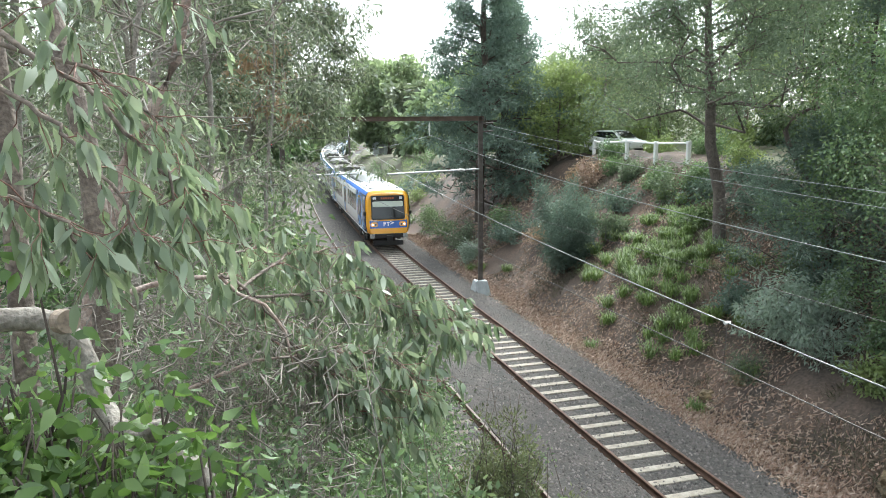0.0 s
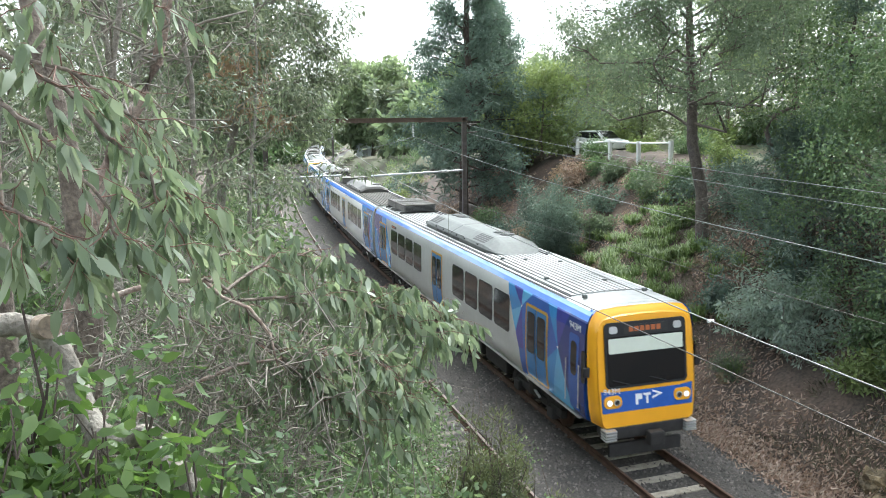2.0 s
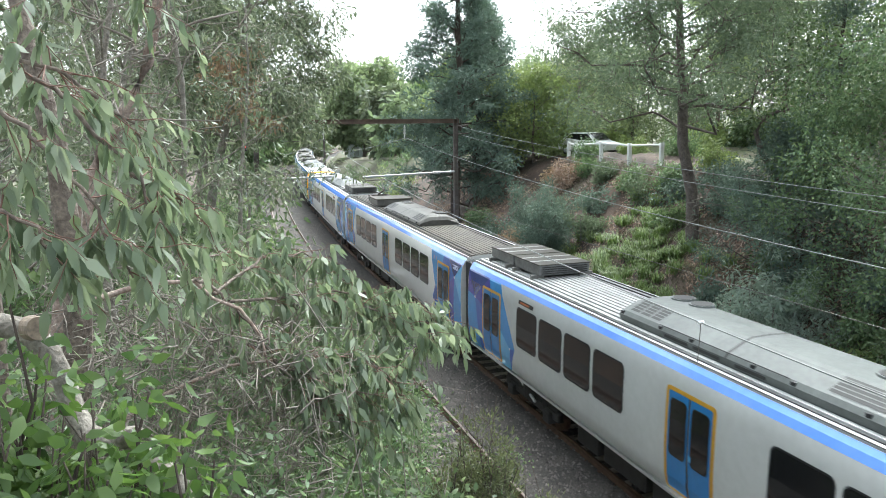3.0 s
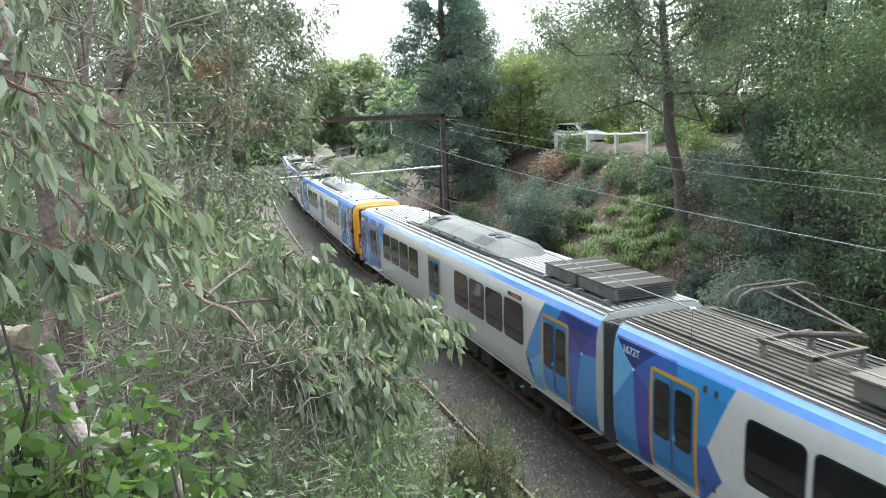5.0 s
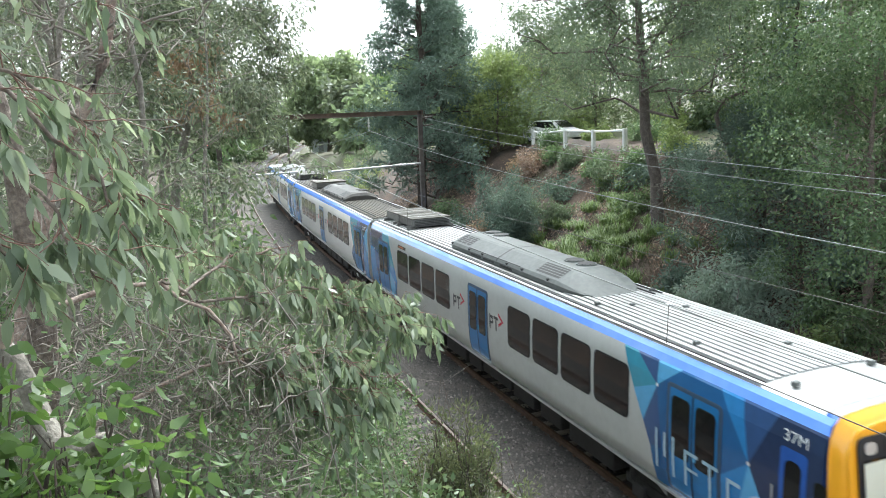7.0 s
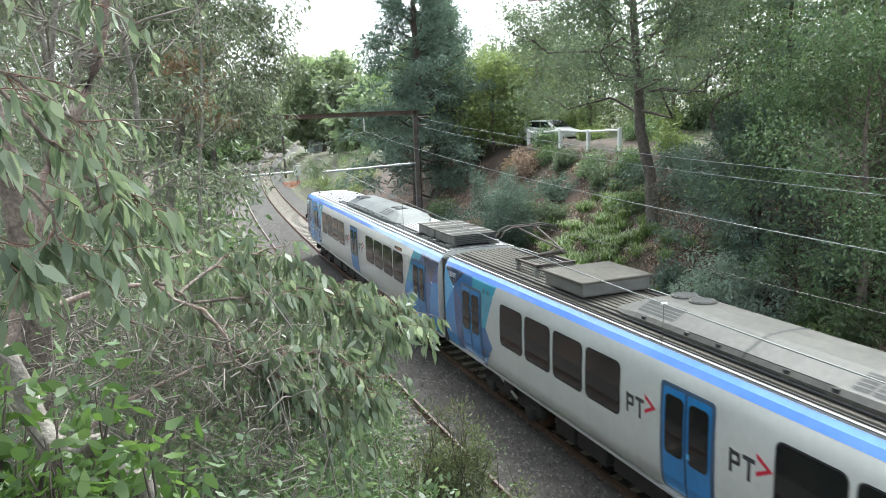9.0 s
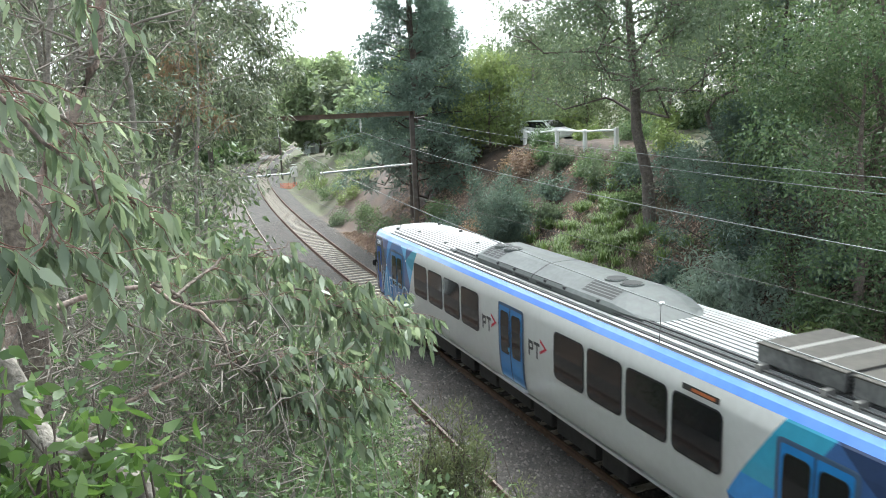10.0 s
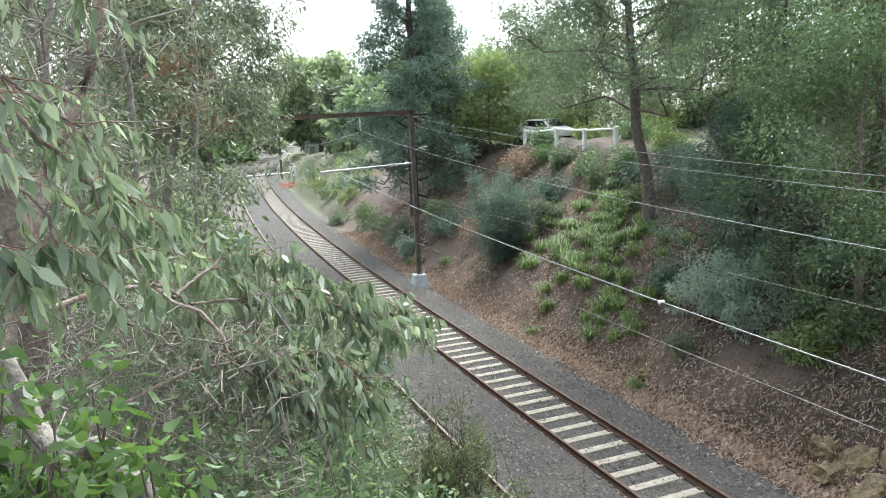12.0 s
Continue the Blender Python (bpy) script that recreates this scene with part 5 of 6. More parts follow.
def bank_plants():
    rng = np.random.default_rng(21)
    first = [strap_plant(17.0, 27.0, 100 + k, 0.5 + 0.12 * k) for k in range(3)]
    for k in range(100):
        y = rng.normal(27.2, 2.9)
        x = 17.5 + rng.normal(0, 1.25) + (y - 27.2) * 0.25
        if k < 3:
            first[k].matrix_basis = pose(x, y, gz(x, y) - 0.02)
            continue
        copy_thing(first[k % 3], pose(x, y, gz(x, y) - 0.02, 0, 0, rng.uniform(0, 360)))
    for x, y in ((14.6, 21.2), (14.9, 22.4), (15.2, 18.3), (14.2, 41.5), (14.5, 40.5), (15.1, 38.0), (16.2, 20.0)):
        copy_thing(first[0], pose(x, y, gz(x, y) - 0.02, 0, 0, rng.uniform(0, 360)))
    shrub("silver_shrub", "silvery grey-green gum sapling sprawling on the bank", (16.9, 18.3, gz(16.9, 18.3)), (2.1, 2.3, 3.2), L_GREY, 31, 8500, (0.19, 0.055), 30, 0.6, clump=0.3)
    shrub("silver_shrub", "silvery grey-green gum sapling sprawling on the bank", (16.5, 16.4, gz(16.5, 16.4)), (1.5, 1.4, 1.4), L_GREY, 32, 2600, (0.18, 0.045), 14, 0.6, clump=0.28)
    shrub("dark_shrub", "dark olive shrub low on the bank", (15.2, 18.4, gz(15.2, 18.4)), (0.6, 0.7, 1.0), L_OLIVE, 33, 2500, (0.08, 0.02), 14)
    for k, (x, y, s, m) in enumerate((
            (18.3, 34.6, 0.9, L_OLIVE), (19.5, 33.2, 1.0, L_PINE), (18.2, 31.7, 0.8, L_OLIVE), (18.6, 36.5, 1.2, L_OLIVE), (17.2, 37.5, 1.2, L_BROWNING), (20.6, 38.6, 1.2, L_DRY), (21.0, 40.2, 1.1, L_BROWNING), (15.6, 52, 1.9, L_GREEN), (16.2, 57, 2.0, L_SHRUB), (15.2, 62, 1.7, L_OLIVE), (16.8, 66, 2.4, L_LIME),
            (17.6, 74, 2.6, L_SHRUB), (18.5, 84, 2.6, L_LIME), (15.2, 46, 1.6, L_OLIVE), (14.7, 43, 1.1, L_GREY), (16.9, 42, 1.8, L_GREEN), (20, 94, 2.6, L_GREEN), (18.9, 69, 3.0, L_LIME), (21.5, 78, 3.2, L_GREEN),
            (21.3, 37.6, 0.8, L_GREEN), (20.9, 35.0, 0.8, L_OLIVE), (20.8, 32.4, 0.9, L_GREEN), (21.3, 30.0, 1.0, L_GREEN), (22.6, 28.6, 1.0, L_LIME), (16.6, 40.2, 1.8, L_PINE), (17.8, 37.0, 1.4, L_PINE), (20.2, 30.4, 1.3, L_OLIVE),
            (16.9, 20.9, 0.9, L_PINE), (17.9, 18.4, 1.3, L_PINE), (18.4, 15.6, 1.4, L_PINE), (22.4, 39.5, 1.0, L_GREEN), (23.6, 37.0, 1.0, L_LIME), (24.0, 33.0, 1.3, L_GREEN), (19.6, 27.0, 1.0, L_SHRUB), (18.6, 19.5, 1.5, L_SHRUB),
            (17.2, 13.2, 1.4, L_SHRUB), (18.0, 11.5, 1.6, L_GREEN), (16.4, 14.4, 0.9, L_LIME), (17.5, 14.9, 1.3, L_GREEN), (20.0, 22.5, 1.5, L_GREEN), (20.6, 29.0, 1.3, L_PINE), (21.5, 26.5, 1.5, L_PINE), (20.2, 24.4, 1.5, L_PINE), (19.3, 14.2, 1.7, L_SHRUB))):
        shrub("bank_shrub", "leafy green shrub on the cutting slope", (x, y, gz(x, y)), (s, s, s * 1.05), m, 40 + k, 2300, (0.16, 0.065), 10, 0.25, clump=0.42)
    # bare twigs sprawling on the slope
    tb = Tubes()
    for k in range(70):
        y = rng.uniform(9, 40)
        x = float(line_x(y)) + rng.uniform(3.6, 9)
        a = np.array([x, y, gz(x, y) + 0.02])
        b = a + rng.normal(0, 0.5, 3) * [1, 1, 0]
        b[2] = gz(b[0], b[1]) + rng.uniform(0.02, 0.3)
        tb.add(bent(a, b, rng, 5, 0.08), 0.012 * np.linspace(1, 0.4, 5), 4)
    tagged(tb.made("fallen_twigs", M_DEADTWIG), "grey fallen twigs and sticks on the bank", "twigs", kind="stuff")


def right_trees():
    # tall pine beside the portal
    tree("pine_tree", "tall dark pine with layered drooping boughs", (17.0, 48, gz(17, 48)), 25, 0.3, M_BARKDARK, L_PINE, 1, (0.06, 1.0), 4.6, 70, 8, 52000, (0.36, 0.075), 0.66, droop=0.1, shape="cone", flat=0.5)
    tree("pine_tree", "dark pine standing behind the mast", (20.0, 52, gz(20, 52)), 12.5, 0.3, M_BARKDARK, L_PINE, 2, (0.04, 1.0), 4.2, 46, 7, 30000, (0.36, 0.08), 0.75, droop=0.1, shape="cone", flat=0.6)
    shrub("young_pine", "bushy dark young pine low on the bank", (16.2, 33.2, gz(16.2, 33.2)), (1.9, 1.9, 5.2), L_PINE, 3, 30000, (0.2, 0.032), 60, 0.0, mat_bark=M_BARKDARK, clump=0.42, category="tree", upright=True, lowest=0.3)
    tree("pine_tree", "bushy dark young pine on the bank", (18.9, 19.4, gz(18.9, 19.4)), 4.2, 0.12, M_BARKDARK, L_PINE, 4, (0.03, 1.0), 3.0, 44, 7, 30000, (0.19, 0.03), 0.5, droop=0.0, shape="cone", flat=0.8)
    tree("pine_tree", "slender dark conifer above the bank", (21.6, 21.0, gz(21.6, 21)), 8.0, 0.12, M_BARKDARK, L_PINE, 5, (0.08, 1.0), 1.6, 30, 5, 10000, (0.18, 0.03), 0.32, droop=0.0, shape="cone")
    # big spreading trees with dark trunks
    tree("spreading_tree", "big dark-trunked tree with open spreading limbs", (18.7, 24.7, gz(18.7, 24.7)), 15.5, 0.24, M_BARKMID, L_OLIVE, 6, (0.26, 1.0), 6.6, 46, 10, 78000, (0.2, 0.05), 0.85, lean=(-0.7, 0.3), droop=0.2, shape="open", rise=0.4)
    # leaning old gum trunk and a bent dead limb among the crowns
    tree("gum_tree", "tall grey-trunked gum rising behind the leafy trees", (25.8, 22.2, gz(25.8, 22.2)), 17, 0.42, M_BARKPALE, L_GUMFAR, 7, (0.55, 1.0), 5.0, 20, 7, 12000, (0.24, 0.06), 0.8, lean=(-1.2, 0.5), droop=0.8, shape="open", rise=0.5)
    rng = np.random.default_rng(17)
    tb = Tubes()
    tb.add([(19.3, 19.8, gz(19.3, 19.8) - 0.2), (18.9, 19.9, 5.6), (18.24, 19.82, 6.49), (17.87, 20.22, 7.29), (17.71, 20.38, 8.01), (17.87, 20.24, 8.46), (18.23, 19.92, 8.71), (18.6, 19.7, 8.75)], [0.14, 0.12, 0.1, 0.09, 0.08, 0.07, 0.05, 0.03], 8)
    tagged(tb.made("dead_tree", M_BARKMID), "bare bent dead trunk among the young pines", "tree")
    for k in range(5):
        a = np.array([18.5 + rng.uniform(-0.2, 0.2), 24.4, 4.2 + k * 0.45])
        tb = Tubes()
        e = a + np.array([rng.uniform(0.8, 1.8) * (-1) ** k, -0.9, rng.uniform(-1.0, 0.2)])
        tb.add(bent(a, e, rng, 7, 0.07), 0.022 * np.linspace(1, 0.3, 7), 5)
        for m in range(4):
            f = a + (e - a) * rng.uniform(0.3, 0.9)
            tb.add(bent(f, f + rng.normal(0, 0.35, 3), rng, 4, 0.1), 0.009 * np.linspace(1, 0.4, 4), 4)
        tagged(tb.made("dead_branch", M_DEADTWIG), "bare grey dead branch low on the dark tree", "branch", group="dead branches")
    # leafy trees at the bank's top and behind
    for k, (x, y, h, sp, m, n, lf) in enumerate((
            (17.6, 14.2, 7.0, 2.6, L_GREEN, 26000, (0.12, 0.06)), (20.2, 16.2, 10.5, 3.4, L_SHRUB, 26000, (0.14, 0.07)), (21.0, 11.6, 9.5, 3.4, L_GREEN, 9000, (0.2, 0.1)),
            (22.6, 47.5, 5.2, 2.6, L_LIME, 11000, (0.26, 0.12)), (26.5, 52, 5.5, 2.8, L_BACK, 9000, (0.27, 0.13)), (22.5, 58, 7, 3.2, L_LIME, 9000, (0.28, 0.13)),
            (30, 47, 6.5, 3.2, L_BACK, 10000, (0.27, 0.12)), (35, 44, 11, 4.4, L_BACK, 15000, (0.22, 0.1)), (33, 36, 15, 4.4, L_LIME, 15000, (0.22, 0.1)), (37, 33, 16, 4.8, L_BACK, 15000, (0.22, 0.1)),
            (36, 26, 15, 4.6, L_BACK, 15000, (0.21, 0.095)), (31, 19.5, 13, 4.2, L_LIME, 15000, (0.18, 0.085)), (44, 36, 19, 6, L_BACK, 9000, (0.4, 0.2)), (40, 48, 10, 4.6, L_BACK, 9000, (0.4, 0.2)),
            (29, 64, 6.5, 3.4, L_BACK, 7000, (0.36, 0.17)), (36, 62, 7.5, 3.6, L_BACK, 8000, (0.4, 0.2)), (25, 12.5, 13, 4.0, L_SHRUB, 8000, (0.24, 0.11)), (27.5, 18.0, 8.0, 3.2, L_GREEN, 11000, (0.22, 0.1)), (30, 27, 7.0, 3.0, L_SHRUB, 9000, (0.24, 0.11)))):
        tree("leafy_tree", "leafy green tree above the cutting", (x, y, gz(x, y)), h, 0.07 + h * 0.008, M_BARK, m, 60 + k, (0.05, 1.0), sp, 24, 6, n, lf, 0.95, droop=0.3, shape="round")
    # sparse gum with bare sky gaps beyond the road
    tree("gum_tree", "tall thin-crowned gum against the sky", (25.5, 47, gz(25.5, 47)), 8.0, 0.14, M_BARKPALE, L_GUMFAR, 90, (0.4, 1), 3.2, 18, 6, 9000, (0.22, 0.06), 0.6, droop=0.9, shape="open")
    # undergrowth along the top of the bank
    rng = np.random.default_rng(91)
    kinds = [shrub("bank_top_shrub", "leafy shrub in the undergrowth above the bank", (24, 40, gz(24, 40)), (1.7, 1.7, 2.2), m, 500 + q, 1500, (0.32, 0.16), 8, 0.3, clump=0.62) for q, m in enumerate((L_BACK, L_SHRUB, L_LIME))]
    for q in range(34):
        y = rng.uniform(8, 62)
        x = float(line_x(y)) + rng.uniform(14.5, 30) * (1 if y > 30 else 0.95)
        if 21 < x < 30 and 38 < y < 46 or 26 < x < 30 and 25 < y < 32:
            x += 6
        k = q % 3
        if q < 3:
            kinds[k].matrix_basis = pose(x, y, gz(x, y))
        else:
            copy_thing(kinds[k], pose(x, y, gz(x, y), 0, 0, rng.uniform(0, 360)))


def far_trees():
    tree("round_tree", "big rounded green tree far along the line", (33, 147, gz(33, 147)), 15.5, 0.5, M_BARK, L_BACK, 201, (0.1, 0.95), 7.4, 46, 7, 18000, (0.9, 0.48), 1.6, droop=0.2, shape="round")
    rng = np.random.default_rng(77)
    k = 0
    for x, y, h in ((20, 170, 15), (26, 185, 17), (14, 150, 14), (8, 140, 14), (2, 130, 14), (42, 160, 15), (50, 150, 15), (56, 170, 17), (38, 120, 14), (44, 108, 14), (30, 112, 11), (34, 96, 12), (27, 92, 10), (60, 210, 19), (75, 235, 20), (40, 235, 19), (12, 215, 19), (-6, 180, 18), (26, 250, 20), (92, 250, 22), (5, 100, 12), (0, 86, 12), (-4, 110, 14), (100, 190, 20), (78, 150, 18), (62, 120, 16)):
        m = (L_FAR, L_GUMFAR, L_GREEN)[k % 3]
        tree("far_tree", "green tree in the distant line of woods", (x, y, gz(x, y)), h * rng.uniform(0.62, 0.85), 0.3, M_BARK, m, 210 + k, (0.05, 1.0), h * 0.33, 12, 3, 3000, (1.1, 0.55), 1.6, droop=0.3, shape="round")
        k += 1


def left_trees():
    for k, (label, x, y, h, r, c0, sp, n, lf, ln) in enumerate((
            ("gum tree leaning out over the nearer track", 0.2, 22.5, 11.5, 0.16, 0.42, 3.0, 40000, (0.17, 0.045), (2.6, 0)),
            ("tall gum with pale forking limbs", -1.0, 17, 13, 0.16, 0.2, 3.0, 32000, (0.15, 0.04), (0.8, 0.5)),
            ("grey-trunked gum on the upper bank", -2.6, 13, 11, 0.14, 0.16, 2.6, 15000, (0.14, 0.036), (0, 0)),
            ("gum with thin browning foliage", 0.2, 30, 9.5, 0.14, 0.45, 2.4, 22000, (0.19, 0.055), (1.3, 0)),
            ("leafy gum beside the nearer track", 0.2, 40, 10, 0.16, 0.45, 2.8, 17000, (0.24, 0.075), (1.0, 0)),
            ("leafy gum behind the signal", -0.5, 58, 11, 0.2, 0.4, 3.4, 14000, (0.3, 0.1), (1.0, 0)),
            ("gum with a dense low crown on the upper bank", -5.5, 22, 14, 0.22, 0.1, 4.0, 11000, (0.22, 0.07), (0, 0)),
            ("gum with a dense low crown on the upper bank", -3.5, 34, 15, 0.22, 0.1, 4.4, 10000, (0.28, 0.09), (0, 0)),
            ("slim gum sapling on the near slope", -1.8, 9.5, 7.5, 0.08, 0.15, 1.8, 13000, (0.13, 0.034), (0.4, 0)))):
        tree("gum_tree", label, (x, y, gz(x, y)), h, r, M_BARKPALE, L_GUMFAR, 301 + k, (c0, 1.0), sp, 28, 8, n, lf, 0.55, lean=ln, droop=0.9, shape="open", rise=0.35)
    tree("dead_sapling", "sapling with dry browning leaves", (1.7, 18.6, gz(1.7, 18.6)), 8.9, 0.06, M_BARKPALE, L_BROWNING, 309, (0.82, 1.0), 0.9, 9, 5, 1500, (0.15, 0.06), 0.35, droop=0.9, shape="open")
    for k, (x, y, h) in enumerate(((-0.5, 11.5, 9.0), (-1.3, 9.6, 8.0), (0.6, 15.0, 8.5), (-0.9, 7.4, 6.4))):
        tree("bare_sapling", "half-bare grey gum sapling with crooked twigs", (x, y, gz(x, y)), h, 0.07, M_BARKPALE, L_GUMFAR, 380 + k, (0.3, 1.0), 1.7, 16, 7, 1500, (0.11, 0.026), 0.4, lean=(0.5, 0.2), droop=0.9, shape="open", rise=0.7)
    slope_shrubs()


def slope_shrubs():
    """Shrubs covering the near bank, their heights fitted to the camera's view."""
    rng = np.random.default_rng(55)
    kinds = []
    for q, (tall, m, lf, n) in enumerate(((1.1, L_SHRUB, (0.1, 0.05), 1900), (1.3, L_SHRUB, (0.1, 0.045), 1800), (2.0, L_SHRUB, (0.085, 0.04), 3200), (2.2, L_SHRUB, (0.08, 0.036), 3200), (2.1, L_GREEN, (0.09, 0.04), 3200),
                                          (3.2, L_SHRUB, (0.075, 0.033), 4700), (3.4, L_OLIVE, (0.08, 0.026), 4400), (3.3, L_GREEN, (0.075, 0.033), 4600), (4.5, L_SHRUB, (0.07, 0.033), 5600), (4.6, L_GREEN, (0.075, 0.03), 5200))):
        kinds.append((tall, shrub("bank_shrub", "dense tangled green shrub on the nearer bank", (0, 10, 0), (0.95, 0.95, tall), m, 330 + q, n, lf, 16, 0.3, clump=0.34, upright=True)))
    used = set()
    y = 4.3
    while y < 62:
        gap = 1.1 if y < 12 else (1.75 if y < 25 else 2.9)
        x = 3.6
        while x > -0.11 * y - 0.9:
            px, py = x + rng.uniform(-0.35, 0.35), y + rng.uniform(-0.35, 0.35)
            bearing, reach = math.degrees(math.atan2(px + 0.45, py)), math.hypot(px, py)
            # tops stay under a view line from the camera, by bearing
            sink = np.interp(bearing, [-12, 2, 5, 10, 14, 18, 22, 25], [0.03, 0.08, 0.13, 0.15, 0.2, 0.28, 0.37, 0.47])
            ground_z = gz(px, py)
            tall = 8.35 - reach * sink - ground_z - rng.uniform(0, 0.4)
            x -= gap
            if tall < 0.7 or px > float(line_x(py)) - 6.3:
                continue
            # farther ones cut short so the camera sees the tracks
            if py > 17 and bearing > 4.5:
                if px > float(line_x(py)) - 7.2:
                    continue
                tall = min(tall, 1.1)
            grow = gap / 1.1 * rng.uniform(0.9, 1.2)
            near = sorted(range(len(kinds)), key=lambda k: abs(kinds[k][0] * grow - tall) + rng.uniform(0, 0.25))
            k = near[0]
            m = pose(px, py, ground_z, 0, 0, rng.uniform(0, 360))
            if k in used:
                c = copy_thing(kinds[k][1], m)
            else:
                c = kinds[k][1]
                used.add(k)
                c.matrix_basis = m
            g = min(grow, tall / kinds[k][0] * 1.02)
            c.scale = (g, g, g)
        y += gap
    for k in set(range(len(kinds))) - used:
        px, py = -3.0 - k * 0.3, 12.0 + k
        kinds[k][1].matrix_basis = pose(px, py, gz(px, py))


def foreground():
    rng = np.random.default_rng(8)
    # the pale sawn-off limb and the old trunk
    g = thing("gum_tree", "old gum with a sawn pale limb and drooping leaf sprays", "tree", (-1.1, 3.7, gz(-1.1, 3.7)))
    o = np.array(g.location)
    tb = Tubes()
    limb = np.array([(-1.35, 3.45, 7.56), (-1.04, 3.51, 7.54), (-0.8, 3.57, 7.52), (-0.7, 3.58, 7.48), (-0.63, 3.57, 7.38), (-0.58, 3.54, 7.26), (-0.54, 3.5, 7.11), (-0.49, 3.43, 7.03), (-0.36, 3.37, 6.98), (-0.22, 3.3, 6.92), (-0.14, 3.28, 6.84), (-0.12, 3.25, 6.7), (-0.15, 3.25, 6.3), (-0.25, 3.4, 5.6), (-0.4, 3.6, 4.6)])
    tb.add(limb - o, [0.05, 0.05, 0.052, 0.056, 0.05, 0.047, 0.05, 0.056, 0.05, 0.052, 0.06, 0.065, 0.07, 0.09, 0.12], 14)
    tb.made("limb", M_BARKPALE, g, "smooth pale grey limb")
    tb = Tubes()
    tb.add(np.array([(-0.36, 3.37, 7.0), (-0.3, 3.3, 7.06), (-0.27, 3.27, 7.07)]) - o, [0.045, 0.04, 0.034], 9)
    tb.made("stub", M_BARKPALE, g, "broken knob on the limb")
    tb = Tubes()
    tb.add(np.array([(-0.75, 4.8, 4.0), (-0.74, 4.8, 5.8), (-0.72, 4.82, 6.7), (-0.68, 4.85, 7.3), (-0.72, 4.9, 8.2), (-0.95, 5.0, 9.6)]) - o, [0.13, 0.11, 0.09, 0.08, 0.065, 0.04], 10)
    tb.made("trunk", M_BARK, g, "fissured grey-brown trunk")
    tb = Tubes()
    tb.add(np.array([(-1.05, 4.2, 4.6), (-1.02, 4.2, 6.4), (-0.98, 4.15, 7.4), (-0.95, 4.1, 8.3), (-1.0, 4.1, 9.4)]) - o, [0.08, 0.07, 0.06, 0.05, 0.04], 10)
    tb.made("trunk", M_BARK, g, "second fissured stem")
    tb = Tubes()
    tb.add(np.array([(-0.68, 4.85, 7.3), (-0.43, 4.88, 7.37), (-0.24, 4.9, 7.4), (-0.01, 4.91, 7.39), (0.09, 4.83, 7.29), (0.25, 4.76, 7.22), (0.36, 4.66, 7.07), (0.39, 4.55, 6.88)]) - o, [0.024, 0.018, 0.015, 0.014, 0.012, 0.011, 0.009, 0.005], 8)
    tb.made("bare_branch", M_BARKWARM, g, "crooked bare branch")
    tb = Tubes()
    tb.add(np.array([(-0.72, 4.85, 6.4), (-0.32, 4.9, 6.64), (-0.08, 4.94, 6.72), (0.17, 4.96, 6.8), (0.45, 4.95, 6.81), (0.75, 4.93, 6.86)]) - o, [0.022, 0.017, 0.014, 0.011, 0.008, 0.005], 8)
    tb.made("bare_branch", M_BARKWARM, g, "crooked bare branch")
    part("cut_end", rodded(Vector((-0.69, 3.56, 7.5)) - Vector(o), Vector((-0.645, 3.48, 7.515)) - Vector(o), 0.056, 0.05, 16), M_CUTWOOD, g, "sawn branch stub")
    # leaning pale-barked gum behind
    lg = thing("gum_tree", "leaning gum with peeling pinkish bark", "tree", (-1.3, 6.4, gz(-1.3, 6.4)))
    q = np.array(lg.location)
    tb = Tubes()
    tb.add(np.array([(-1.3, 6.4, q[2] - 0.2), (-1.0, 6.42, 7.0), (-0.73, 6.45, 7.96), (-0.63, 6.47, 8.24), (-0.51, 6.48, 8.39), (-0.39, 6.48, 8.57), (-0.26, 6.48, 8.85), (-0.19, 6.45, 9.12), (-0.13, 6.41, 9.4), (0.0, 6.34, 9.9), (0.1, 6.3, 10.8)]) - q, [0.11, 0.08, 0.062, 0.058, 0.055, 0.05, 0.045, 0.042, 0.038, 0.033, 0.02], 10)
    tb.made("trunk", M_BARKWARM, lg, "peeling pinkish grey trunk")
    for k in range(11):
        tb = Tubes()
        f = rng.uniform(0.25, 1.0)
        a = np.array([-0.63 + 0.5 * f, 6.47, 8.24 + 1.3 * f])
        e = a + np.array([rng.uniform(-0.6, 1.5), rng.uniform(-0.6, 0.9), rng.uniform(-0.2, 0.9)])
        lp = bent(a, e, rng, 8, 0.08)
        tb.add(lp - q, 0.013 * np.linspace(1, 0.25, 8), 6)
        for m in range(7):
            h = rng.integers(2, 8)
            tb.add(bent(lp[h] - q, lp[h] - q + rng.normal(0, 0.28, 3), rng, 5, 0.1), 0.0045 * np.linspace(1, 0.4, 5), 4)
        tb.made("limb", M_DEADTWIG, lg, "bare grey limb with crooked twigs")
    # hanging leaf sprays: along each branch, twigs droop with lance leaves
    twig, red = Tubes(), Tubes()
    P, D, LN = [], [], []

